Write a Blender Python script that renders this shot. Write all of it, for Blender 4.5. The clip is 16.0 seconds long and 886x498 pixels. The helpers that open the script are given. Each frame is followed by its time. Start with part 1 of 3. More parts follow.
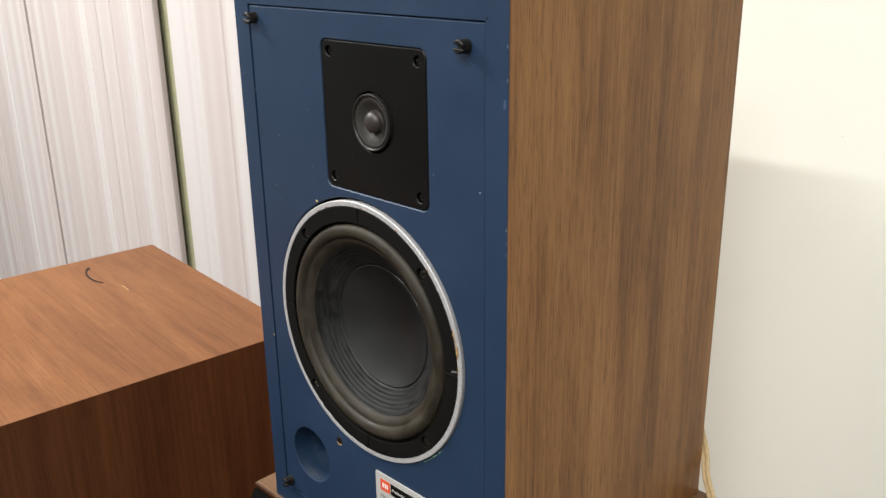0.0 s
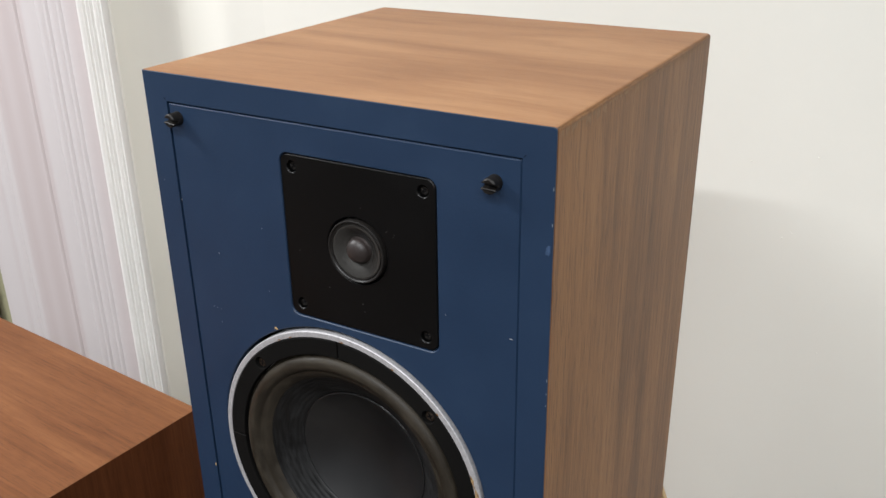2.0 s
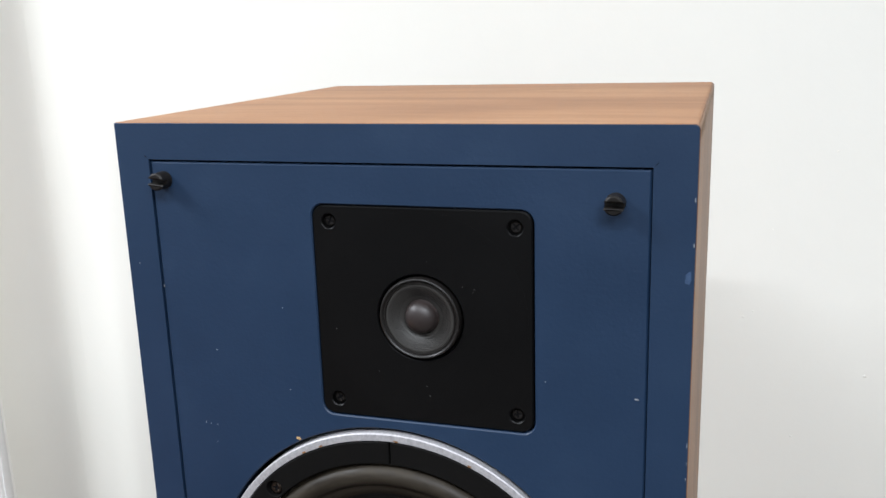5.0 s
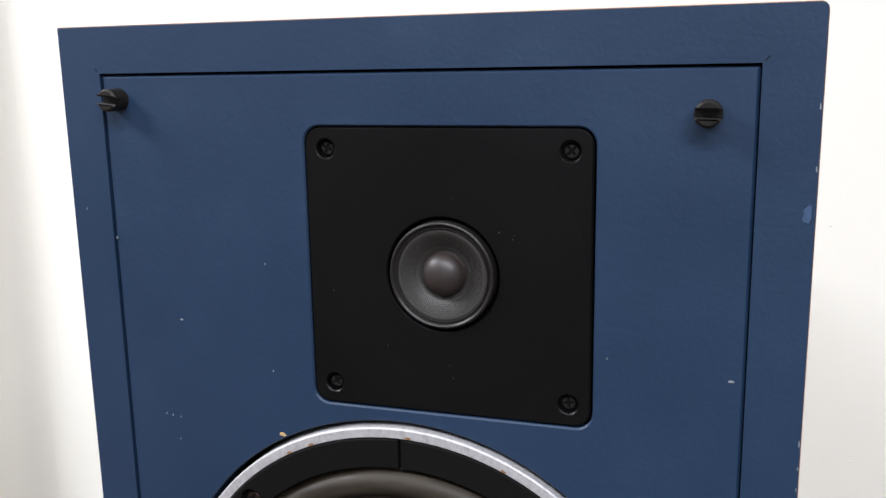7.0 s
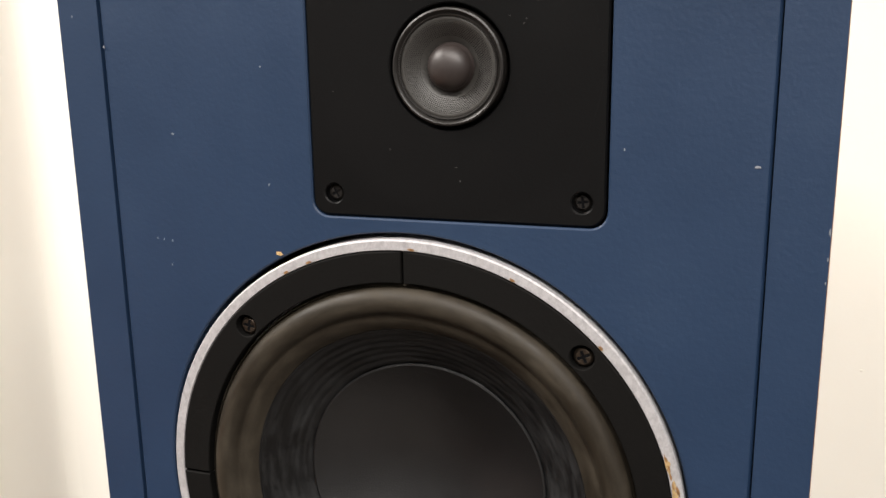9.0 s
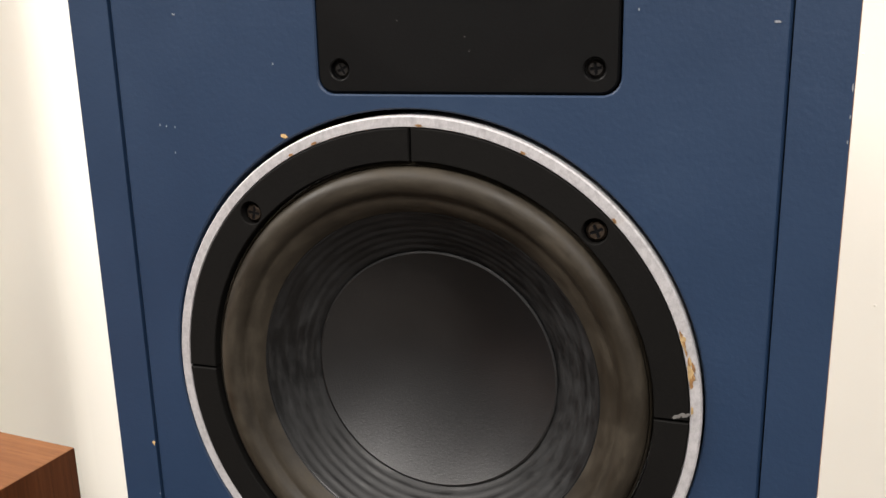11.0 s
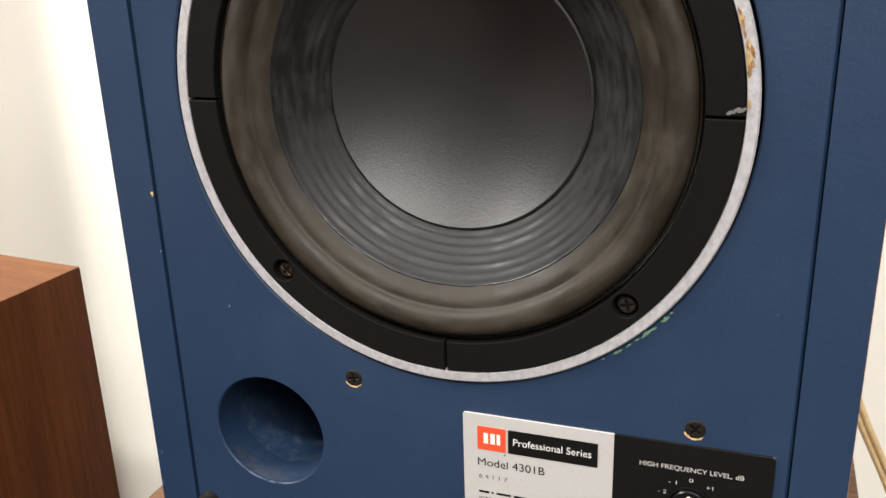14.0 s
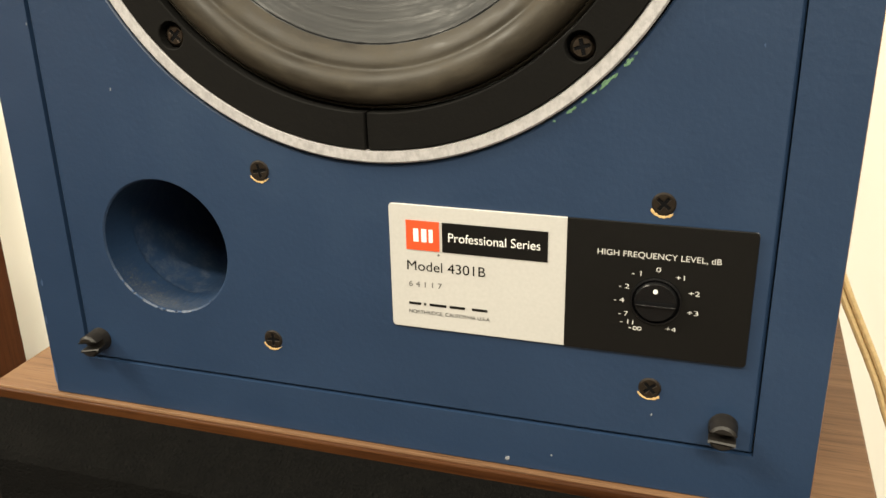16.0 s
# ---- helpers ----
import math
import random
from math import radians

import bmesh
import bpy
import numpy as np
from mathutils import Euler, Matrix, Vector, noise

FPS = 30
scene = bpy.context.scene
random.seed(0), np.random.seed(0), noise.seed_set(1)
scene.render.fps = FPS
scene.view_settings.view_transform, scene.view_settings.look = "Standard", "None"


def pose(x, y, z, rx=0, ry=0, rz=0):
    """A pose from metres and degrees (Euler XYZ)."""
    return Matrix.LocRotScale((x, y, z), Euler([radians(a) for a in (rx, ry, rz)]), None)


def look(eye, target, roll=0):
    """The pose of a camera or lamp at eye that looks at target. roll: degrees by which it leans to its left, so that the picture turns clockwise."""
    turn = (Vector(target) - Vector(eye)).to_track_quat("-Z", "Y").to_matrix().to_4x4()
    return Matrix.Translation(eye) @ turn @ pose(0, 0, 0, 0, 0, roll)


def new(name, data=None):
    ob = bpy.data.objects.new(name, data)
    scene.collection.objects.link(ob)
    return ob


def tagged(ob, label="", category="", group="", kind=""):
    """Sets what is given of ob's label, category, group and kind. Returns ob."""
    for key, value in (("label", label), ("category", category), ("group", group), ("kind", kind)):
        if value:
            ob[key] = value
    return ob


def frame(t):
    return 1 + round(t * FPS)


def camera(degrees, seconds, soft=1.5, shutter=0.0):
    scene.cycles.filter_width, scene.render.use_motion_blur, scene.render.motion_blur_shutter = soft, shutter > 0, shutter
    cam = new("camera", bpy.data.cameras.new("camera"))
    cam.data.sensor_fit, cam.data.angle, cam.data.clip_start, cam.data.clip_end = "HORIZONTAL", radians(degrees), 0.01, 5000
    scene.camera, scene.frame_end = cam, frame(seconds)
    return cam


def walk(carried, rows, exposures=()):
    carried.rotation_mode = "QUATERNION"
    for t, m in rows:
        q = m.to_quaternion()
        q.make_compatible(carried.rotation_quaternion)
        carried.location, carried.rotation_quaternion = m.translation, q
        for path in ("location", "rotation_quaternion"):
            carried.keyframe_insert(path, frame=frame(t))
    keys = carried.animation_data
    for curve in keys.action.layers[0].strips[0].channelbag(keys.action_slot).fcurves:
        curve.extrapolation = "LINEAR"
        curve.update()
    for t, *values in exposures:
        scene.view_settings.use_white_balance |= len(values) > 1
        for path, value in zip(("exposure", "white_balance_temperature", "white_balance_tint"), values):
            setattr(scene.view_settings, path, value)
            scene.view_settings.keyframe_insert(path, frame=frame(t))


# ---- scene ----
cam = camera(52.37, 16.0)
PATH = [
    (0, (0.5047, -0.4120, 1.2139), (-0.8367, 0.9163, 0.5534), -0.88),
    (0.5, (0.4713, -0.4061, 1.2379), (-0.8118, 0.9682, 0.5561), -1.26),
    (1, (0.4314, -0.4000, 1.2638), (-0.7503, 1.0420, 0.5398), -1.19),
    (1.5, (0.3764, -0.3971, 1.2895), (-0.6597, 1.1235, 0.5058), -0.64),
    (2, (0.3181, -0.4054, 1.3093), (-0.6114, 1.1721, 0.5046), -0.80),
    (2.5, (0.2684, -0.4090, 1.3172), (-0.5117, 1.2448, 0.5070), -1.06),
    (3, (0.2310, -0.4069, 1.3108), (-0.4096, 1.3182, 0.5275), -1.38),
    (3.5, (0.1960, -0.4072, 1.2937), (-0.4117, 1.3672, 0.5992), -1.81),
    (4, (0.1787, -0.4065, 1.2672), (-0.4228, 1.4070, 0.6762), -1.88),
    (4.5, (0.1686, -0.4062, 1.2435), (-0.4229, 1.4320, 0.7227), -2.00),
    (7, (0.1206, -0.3136, 1.1646), (-0.4865, 1.5503, 0.7675), -0.98),
    (7.5, (0.1170, -0.3112, 1.1459), (-0.4796, 1.5536, 0.7374), -0.75),
    (8, (0.1169, -0.3080, 1.1285), (-0.4787, 1.5514, 0.6952), -0.66),
    (8.5, (0.1168, -0.3083, 1.1121), (-0.4995, 1.5409, 0.6640), -0.79),
    (9, (0.1168, -0.3077, 1.0971), (-0.4950, 1.5417, 0.6442), -0.80),
    (11.5, (0.1151, -0.3090, 1.0510), (-0.5127, 1.5155, 0.5247), -1.35),
    (12, (0.1130, -0.3092, 1.0406), (-0.5155, 1.5080, 0.4904), -1.34),
    (12.5, (0.1115, -0.3080, 1.0269), (-0.5247, 1.5034, 0.4667), -1.58),
    (13, (0.1105, -0.3070, 1.0102), (-0.5254, 1.4951, 0.4203), -1.83),
    (13.5, (0.1083, -0.3031, 0.9925), (-0.5416, 1.4744, 0.3458), -2.06),
    (14, (0.1077, -0.2983, 0.9762), (-0.5375, 1.4723, 0.3066), -1.81),
    (14.5, (0.1078, -0.2893, 0.9544), (-0.5261, 1.4708, 0.2472), -1.84),
    (15, (0.1120, -0.2841, 0.9378), (-0.4964, 1.4748, 0.2056), -1.56),
    (15.5, (0.1135, -0.2802, 0.9185), (-0.4817, 1.4812, 0.1815), -1.37),
    (16, (0.1097, -0.2648, 0.8900), (-0.4640, 1.5068, 0.1603), -1.22),
]
EXPOSURES = [(0, 0.04, 6350, 6), (1.5, -0.23, 6150, 8), (2.5, -0.36, 5920, 10), (3.5, -0.44, 5770, 10), (4.1, -0.42, 5730, 10), (4.7, -0.21, 5720, 9), (7, 0.05, 5850, 12), (7.5, 0.0, 6150, 13), (8, 0.19, 6400, 13), (9, 0.25, 6650, 12), (12.5, 0.20, 6550, 12), (13.5, 0.32, 6250, 12), (14.2, 0.46, 6700, 10), (14.7, 0.57, 7150, 6), (16, 0.64, 7800, 4)]
walk(cam, [(t, look(eye, target, roll)) for t, eye, target, roll in PATH], EXPOSURES)

# ---- light ----
world = bpy.data.worlds.new("room_dark")
scene.world = world
world.use_nodes = True
world.node_tree.nodes["Background"].inputs[0].default_value = (0.9, 0.95, 1.0, 1)
world.node_tree.nodes["Background"].inputs[1].default_value = 0.02


def ceiling_lamp(x, y, z, sx, sy, watts, colour):
    data = bpy.data.lights.new("ceiling_lamp", "AREA")
    data.shape, data.size, data.size_y, data.energy, data.color = "RECTANGLE", sx, sy, watts, colour
    ob = new("ceiling_lamp", data)
    ob.location = (x, y, z)
    return ob


ceiling_lamp(0.12, -1.16, 2.40, 1.15, 0.09, 33, (1.0, 0.975, 0.93))
ceiling_lamp(-1.6, -0.7, 2.42, 0.80, 0.80, 82, (1.0, 0.965, 0.915))
ceiling_lamp(1.2, -1.6, 2.42, 1.00, 1.00, 58, (1.0, 0.970, 0.93))


# ---- materials ----
def material(name):
    m = bpy.data.materials.new(name)
    m.use_nodes = True
    return m, m.node_tree.nodes, m.node_tree.links, m.node_tree.nodes["Principled BSDF"]


def ramp(nodes, stops):
    r = nodes.new("ShaderNodeValToRGB")
    e = r.color_ramp.elements
    while len(e) < len(stops):
        e.new(0.5)
    for el, (p, c) in zip(e, stops):
        el.position, el.color = p, (*c, 1)
    return r


def coords(nodes, links, scale=(1, 1, 1)):
    """Object coordinates, shifted by the object's own random number and stretched."""
    tc, oi = nodes.new("ShaderNodeTexCoord"), nodes.new("ShaderNodeObjectInfo")
    mul, add, mp = nodes.new("ShaderNodeMath"), nodes.new("ShaderNodeVectorMath"), nodes.new("ShaderNodeMapping")
    mul.operation, mul.inputs[1].default_value = "MULTIPLY", 7.0
    links.new(oi.outputs["Random"], mul.inputs[0])
    links.new(tc.outputs["Object"], add.inputs[0])
    links.new(mul.outputs[0], add.inputs[1])
    links.new(add.outputs[0], mp.inputs["Vector"])
    mp.inputs["Scale"].default_value = scale
    return mp.outputs[0]


def noise_tex(nodes, links, vec, scale, detail=4.0, rough=0.55, distortion=0.0):
    n = nodes.new("ShaderNodeTexNoise")
    n.inputs["Scale"].default_value, n.inputs["Detail"].default_value = scale, detail
    n.inputs["Roughness"].default_value, n.inputs["Distortion"].default_value = rough, distortion
    links.new(vec, n.inputs["Vector"])
    return n.outputs["Fac"]


def bump(nodes, links, height, strength, distance, shader):
    b = nodes.new("ShaderNodeBump")
    b.inputs["Strength"].default_value, b.inputs["Distance"].default_value = strength, distance
    links.new(height, b.inputs["Height"])
    links.new(b.outputs[0], shader.inputs["Normal"])
    return b


def maths(nodes, links, op, a, b):
    n = nodes.new("ShaderNodeMath")
    n.operation = op
    for i, v in enumerate((a, b)):
        if isinstance(v, (int, float)):
            n.inputs[i].default_value = v
        else:
            links.new(v, n.inputs[i])
    return n.outputs[0]


def plain(name, colour, rough=0.5, metal=0.0, grain=300.0, amount=0.25, relief=0.0, coarse=12.0, spec=0.5):
    """A surface with fine grain and broad unevenness."""
    m, nodes, links, s = material(name)
    v = coords(nodes, links)
    fine, broad = noise_tex(nodes, links, v, grain, 3), noise_tex(nodes, links, v, coarse, 5)
    mixed = maths(nodes, links, "ADD", maths(nodes, links, "MULTIPLY", fine, 0.5), maths(nodes, links, "MULTIPLY", broad, 0.5))
    lo, hi = [c * (1 - amount) for c in colour], [min(1, c * (1 + amount)) for c in colour]
    r = ramp(nodes, [(0.3, lo), (0.7, hi)])
    links.new(mixed, r.inputs[0])
    links.new(r.outputs[0], s.inputs["Base Color"])
    rr = nodes.new("ShaderNodeMapRange")
    rr.inputs["To Min"].default_value, rr.inputs["To Max"].default_value = max(0.05, rough - 0.1), min(1, rough + 0.1)
    links.new(broad, rr.inputs["Value"])
    links.new(rr.outputs[0], s.inputs["Roughness"])
    s.inputs["Metallic"].default_value = metal
    s.inputs["Specular IOR Level"].default_value = spec
    if relief:
        bump(nodes, links, fine, 0.5, relief, s)
    return m


def wood(name, axis, dark, mid, light, rough=0.42, figure=0.6, streak=42.0, pore=0.7, mix=(0.22, 0.38, 0.40)):
    """Walnut veneer with its grain along one axis: broad figure, streaks and fine dark pores."""
    m, nodes, links, s = material(name)
    long = [1.0, 1.0, 1.0]
    long["xyz".index(axis)] = 0.06
    v = coords(nodes, links, long)
    pore_scale = [1.0, 1.0, 1.0]
    pore_scale["xyz".index(axis)] = 0.030
    vp = coords(nodes, links, pore_scale)
    wide = [1.0, 1.0, 1.0]
    wide["xyz".index(axis)] = 0.22
    broad = noise_tex(nodes, links, coords(nodes, links, wide), 13.0, 5, 0.6, figure)
    streaks = noise_tex(nodes, links, v, streak, 6, 0.62, 0.25)
    pores = noise_tex(nodes, links, vp, 1500.0, 2, 0.6)
    hair = [1.0, 1.0, 1.0]
    hair["xyz".index(axis)] = 0.016
    fine = noise_tex(nodes, links, coords(nodes, links, hair), 330.0, 4, 0.7)
    a = maths(nodes, links, "MULTIPLY", broad, mix[0])
    b = maths(nodes, links, "MULTIPLY", streaks, mix[1])
    c = maths(nodes, links, "MULTIPLY", fine, mix[2])
    t = maths(nodes, links, "ADD", maths(nodes, links, "ADD", a, b), c)
    r = ramp(nodes, [(0.38, dark), (0.50, mid), (0.62, light)])
    links.new(t, r.inputs[0])
    pr = ramp(nodes, [(0.34, (0.38, 0.34, 0.32)), (0.44, (1, 1, 1))])
    links.new(pores, pr.inputs[0])
    mx = nodes.new("ShaderNodeMix")
    mx.data_type, mx.blend_type = "RGBA", "MULTIPLY"
    mx.inputs["Factor"].default_value = pore
    links.new(r.outputs[0], mx.inputs[6])
    links.new(pr.outputs[0], mx.inputs[7])
    links.new(mx.outputs[2], s.inputs["Base Color"])
    s.inputs["Roughness"].default_value = rough
    s.inputs["Specular IOR Level"].default_value = 0.22
    bump(nodes, links, pores, 0.25, 0.0002, s)
    return m


def blue_paint(name="blue_paint", dust=0.0):
    """Matt rolled blue paint with an orange-peel skin and rubbed patches."""
    m, nodes, links, s = material(name)
    v = coords(nodes, links)
    peel = noise_tex(nodes, links, v, 520.0, 3, 0.55)
    peel_broad = noise_tex(nodes, links, v, 170.0, 2, 0.5)
    rub = noise_tex(nodes, links, v, 14.0, 6, 0.6)
    r = ramp(nodes, [(0.25, (0.0086, 0.0234, 0.055)), (0.55, (0.0108, 0.0278, 0.0640)), (0.8, (0.0168, 0.0370, 0.076))])
    links.new(rub, r.inputs[0])
    settled = ramp(nodes, [(0.48, (0, 0, 0)), (0.72, (dust, dust, dust))])
    links.new(noise_tex(nodes, links, v, 150.0, 8, 0.85), settled.inputs[0])
    mx = nodes.new("ShaderNodeMix")
    mx.data_type = "RGBA"
    links.new(settled.outputs[0], mx.inputs["Factor"])
    links.new(r.outputs[0], mx.inputs[6])
    mx.inputs[7].default_value = (0.16, 0.17, 0.18, 1)
    links.new(mx.outputs[2], s.inputs["Base Color"])
    rr = nodes.new("ShaderNodeMapRange")
    rr.inputs["To Min"].default_value, rr.inputs["To Max"].default_value = 0.40, 0.58
    links.new(rub, rr.inputs["Value"])
    links.new(rr.outputs[0], s.inputs["Roughness"])
    s.inputs["Specular IOR Level"].default_value = 0.42
    h = maths(nodes, links, "ADD", peel, maths(nodes, links, "MULTIPLY", peel_broad, 0.8))
    bump(nodes, links, h, 0.26, 0.0004, s)
    return m


def aluminium_ring():
    """Cast aluminium with scratches and brown stains."""
    m, nodes, links, s = material("worn_aluminium")
    v = coords(nodes, links)
    scratch = noise_tex(nodes, links, coords(nodes, links, (1, 1, 0.7)), 600.0, 4, 0.7)
    stain = noise_tex(nodes, links, v, 38.0, 5, 0.65)
    r = ramp(nodes, [(0.25, (0.30, 0.29, 0.30)), (0.6, (0.48, 0.47, 0.48))])
    links.new(scratch, r.inputs[0])
    st = ramp(nodes, [(0.62, (1, 1, 1)), (0.78, (0.75, 0.62, 0.48))])
    links.new(stain, st.inputs[0])
    mx = nodes.new("ShaderNodeMix")
    mx.data_type, mx.blend_type = "RGBA", "MULTIPLY"
    mx.inputs["Factor"].default_value = 0.9
    links.new(r.outputs[0], mx.inputs[6])
    links.new(st.outputs[0], mx.inputs[7])
    links.new(mx.outputs[2], s.inputs["Base Color"])
    s.inputs["Metallic"].default_value, s.inputs["Roughness"].default_value = 0.35, 0.55
    bump(nodes, links, scratch, 0.4, 0.0003, s)
    return m


def round_paper(name, dark, dusty, rough, spec, rings, arcs):
    """Coated pulp or foam turned about the woofer's axis: dust and rubbing drawn out in arcs round it."""
    m, nodes, links, s = material(name)
    tc, sub, sep = nodes.new("ShaderNodeTexCoord"), nodes.new("ShaderNodeVectorMath"), nodes.new("ShaderNodeSeparateXYZ")
    sub.operation, sub.inputs[1].default_value = "SUBTRACT", (-0.0008, 0.0, 0.2168)
    links.new(tc.outputs["Object"], sub.inputs[0])
    links.new(sub.outputs[0], sep.inputs[0])
    x, z = sep.outputs[0], sep.outputs[2]
    r = maths(nodes, links, "SQRT", maths(nodes, links, "ADD", maths(nodes, links, "MULTIPLY", x, x), maths(nodes, links, "MULTIPLY", z, z)), 0.0)
    com = nodes.new("ShaderNodeCombineXYZ")
    links.new(maths(nodes, links, "DIVIDE", x, r), com.inputs[0])
    links.new(maths(nodes, links, "DIVIDE", z, r), com.inputs[1])
    links.new(maths(nodes, links, "MULTIPLY", r, rings / arcs), com.inputs[2])
    streak = noise_tex(nodes, links, com.outputs[0], arcs, 5, 0.62)
    v = coords(nodes, links)
    cloud, fibre = noise_tex(nodes, links, v, 34.0, 6, 0.62), noise_tex(nodes, links, v, 900.0, 3, 0.6)
    mixed = maths(nodes, links, "ADD", maths(nodes, links, "MULTIPLY", streak, 0.50), maths(nodes, links, "ADD", maths(nodes, links, "MULTIPLY", cloud, 0.36), maths(nodes, links, "MULTIPLY", fibre, 0.14)))
    mid = [a * 0.62 + b * 0.38 for a, b in zip(dark, dusty)]
    cr = ramp(nodes, [(0.42, dark), (0.51, mid), (0.61, dusty)])
    links.new(mixed, cr.inputs[0])
    links.new(cr.outputs[0], s.inputs["Base Color"])
    rr = nodes.new("ShaderNodeMapRange")
    rr.inputs["From Min"].default_value, rr.inputs["From Max"].default_value = 0.42, 0.60
    rr.inputs["To Min"].default_value, rr.inputs["To Max"].default_value = rough - 0.16, rough + 0.14
    links.new(mixed, rr.inputs["Value"])
    links.new(rr.outputs[0], s.inputs["Roughness"])
    s.inputs["Specular IOR Level"].default_value = spec
    bump(nodes, links, mixed, 0.30, 0.0006, s)
    return m


def woven_cap():
    """Lacquered cloth dust cap: fine weave and a broad soft gloss."""
    m, nodes, links, s = material("dust_cap_cloth")
    v = coords(nodes, links)
    weave = noise_tex(nodes, links, coords(nodes, links, (0.35, 1, 1)), 2000.0, 2)
    cloud = noise_tex(nodes, links, v, 30.0, 5)
    r = ramp(nodes, [(0.3, (0.0034, 0.0037, 0.0043)), (0.7, (0.0080, 0.0082, 0.0088))])
    links.new(cloud, r.inputs[0])
    links.new(r.outputs[0], s.inputs["Base Color"])
    s.inputs["Roughness"].default_value = 0.42
    s.inputs["Specular IOR Level"].default_value = 0.66
    bump(nodes, links, maths(nodes, links, "ADD", weave, noise_tex(nodes, links, v, 1400.0, 4, 0.65)), 0.40, 0.00018, s)
    return m


def plaster(name, colour):
    m, nodes, links, s = material(name)
    v = coords(nodes, links)
    broad, fine = noise_tex(nodes, links, v, 2.2, 5, 0.6), noise_tex(nodes, links, v, 60.0, 5, 0.6)
    r = ramp(nodes, [(0.3, [c * 0.95 for c in colour]), (0.7, colour)])
    links.new(broad, r.inputs[0])
    links.new(r.outputs[0], s.inputs["Base Color"])
    s.inputs["Roughness"].default_value = 0.6
    bump(nodes, links, fine, 0.12, 0.002, s)
    return m


def striped_fabric():
    """Pale blind cloth with white stripes woven upright on pinkish beige."""
    m, nodes, links, s = material("pale_blind_fabric")
    stripe = noise_tex(nodes, links, coords(nodes, links, (1, 0.05, 0.002)), 22.0, 1, 0.4)
    thread = noise_tex(nodes, links, coords(nodes, links), 700.0, 3)
    r = ramp(nodes, [(0.36, (0.520, 0.455, 0.450)), (0.52, (0.545, 0.485, 0.482)), (0.64, (0.592, 0.552, 0.552))])
    links.new(stripe, r.inputs[0])
    links.new(r.outputs[0], s.inputs["Base Color"])
    s.inputs["Roughness"].default_value = 0.75
    bump(nodes, links, thread, 0.3, 0.0003, s)
    return m


def foam():
    m, nodes, links, s = material("grille_foam")
    v = coords(nodes, links)
    cell, speck = noise_tex(nodes, links, v, 700.0, 3, 0.7), noise_tex(nodes, links, v, 60.0, 6, 0.7)
    mixed = maths(nodes, links, "ADD", maths(nodes, links, "MULTIPLY", cell, 0.6), maths(nodes, links, "MULTIPLY", speck, 0.4))
    r = ramp(nodes, [(0.38, (0.0004, 0.0004, 0.0004)), (0.62, (0.0028, 0.0026, 0.0023)), (0.76, (0.022, 0.020, 0.018))])
    links.new(mixed, r.inputs[0])
    links.new(r.outputs[0], s.inputs["Base Color"])
    s.inputs["Roughness"].default_value = 0.95
    s.inputs["Specular IOR Level"].default_value = 0.1
    bump(nodes, links, cell, 1.0, 0.002, s)
    return m


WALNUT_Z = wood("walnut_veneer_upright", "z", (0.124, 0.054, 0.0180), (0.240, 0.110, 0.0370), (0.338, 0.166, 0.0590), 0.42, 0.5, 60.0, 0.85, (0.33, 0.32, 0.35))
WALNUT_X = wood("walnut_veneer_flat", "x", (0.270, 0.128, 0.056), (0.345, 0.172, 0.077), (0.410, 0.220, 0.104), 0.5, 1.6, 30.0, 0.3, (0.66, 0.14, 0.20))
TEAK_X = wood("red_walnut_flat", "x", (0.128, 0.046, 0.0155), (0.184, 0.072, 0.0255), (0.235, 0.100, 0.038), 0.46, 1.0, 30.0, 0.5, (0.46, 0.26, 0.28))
# Darker copy of the cabinet's walnut: the sides' shade is put into its colour.
TEAK_Z_SHADED = wood("red_walnut_upright_shaded", "z", (0.052, 0.0165, 0.0060), (0.079, 0.0270, 0.0100), (0.110, 0.0400, 0.0152), 0.40, 0.8, 24.0, 0.5)
OAK_X = wood("brown_walnut_flat", "x", (0.078, 0.039, 0.021), (0.132, 0.070, 0.037), (0.182, 0.103, 0.057), 0.45, 0.7, 40.0)
# Red edge veneer, darkened so that its colour holds the strip's shade.
EDGE_SHADED_X = wood("shaded_red_edge_veneer", "x", (0.024, 0.0075, 0.0025), (0.045, 0.0155, 0.0050), (0.068, 0.025, 0.0085), 0.4, 0.7, 40.0)
BLUE = blue_paint()
DUSTY = blue_paint("dusty_blue_paint", 0.31)
ALU = aluminium_ring()
CONE = round_paper("cone_paper", (0.0026, 0.0028, 0.0031), (0.0170, 0.0174, 0.0180), 0.55, 0.34, 460.0, 5.0)
CAP = woven_cap()
GLUE = plain("dried_glue", (0.0060, 0.0068, 0.0080), 0.34, 0, 300, 0.5, 0.0003, 40.0, 0.5)
FOAM = foam()
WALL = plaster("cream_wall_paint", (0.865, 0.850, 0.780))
# Grey for the unseen walls, chosen to cut bounce light and reflections.
ROOM = plaster("unseen_wall_grey", (0.285, 0.285, 0.285))
CEIL = plaster("white_ceiling_paint", (0.80, 0.80, 0.78))
# The floor is out of view too; its dark brown limits bounce.
FLOOR = plain("unseen_floor_brown", (0.10, 0.08, 0.065), 0.5, 0, 40, 0.2)
PLATE = plain("black_moulded_plastic", (0.0022, 0.0022, 0.0023), 0.40, 0, 900, 0.25, 0.0001, 12.0, 0.20)
GLOSS = plain("black_gloss_plastic", (0.004, 0.004, 0.0045), 0.28, 0, 500, 0.2, 0.0, 12.0, 0.25)
RIM = plain("brown_black_gloss_plastic", (0.010, 0.0088, 0.0080), 0.38, 0, 500, 0.3, 0.0, 12.0, 0.36)
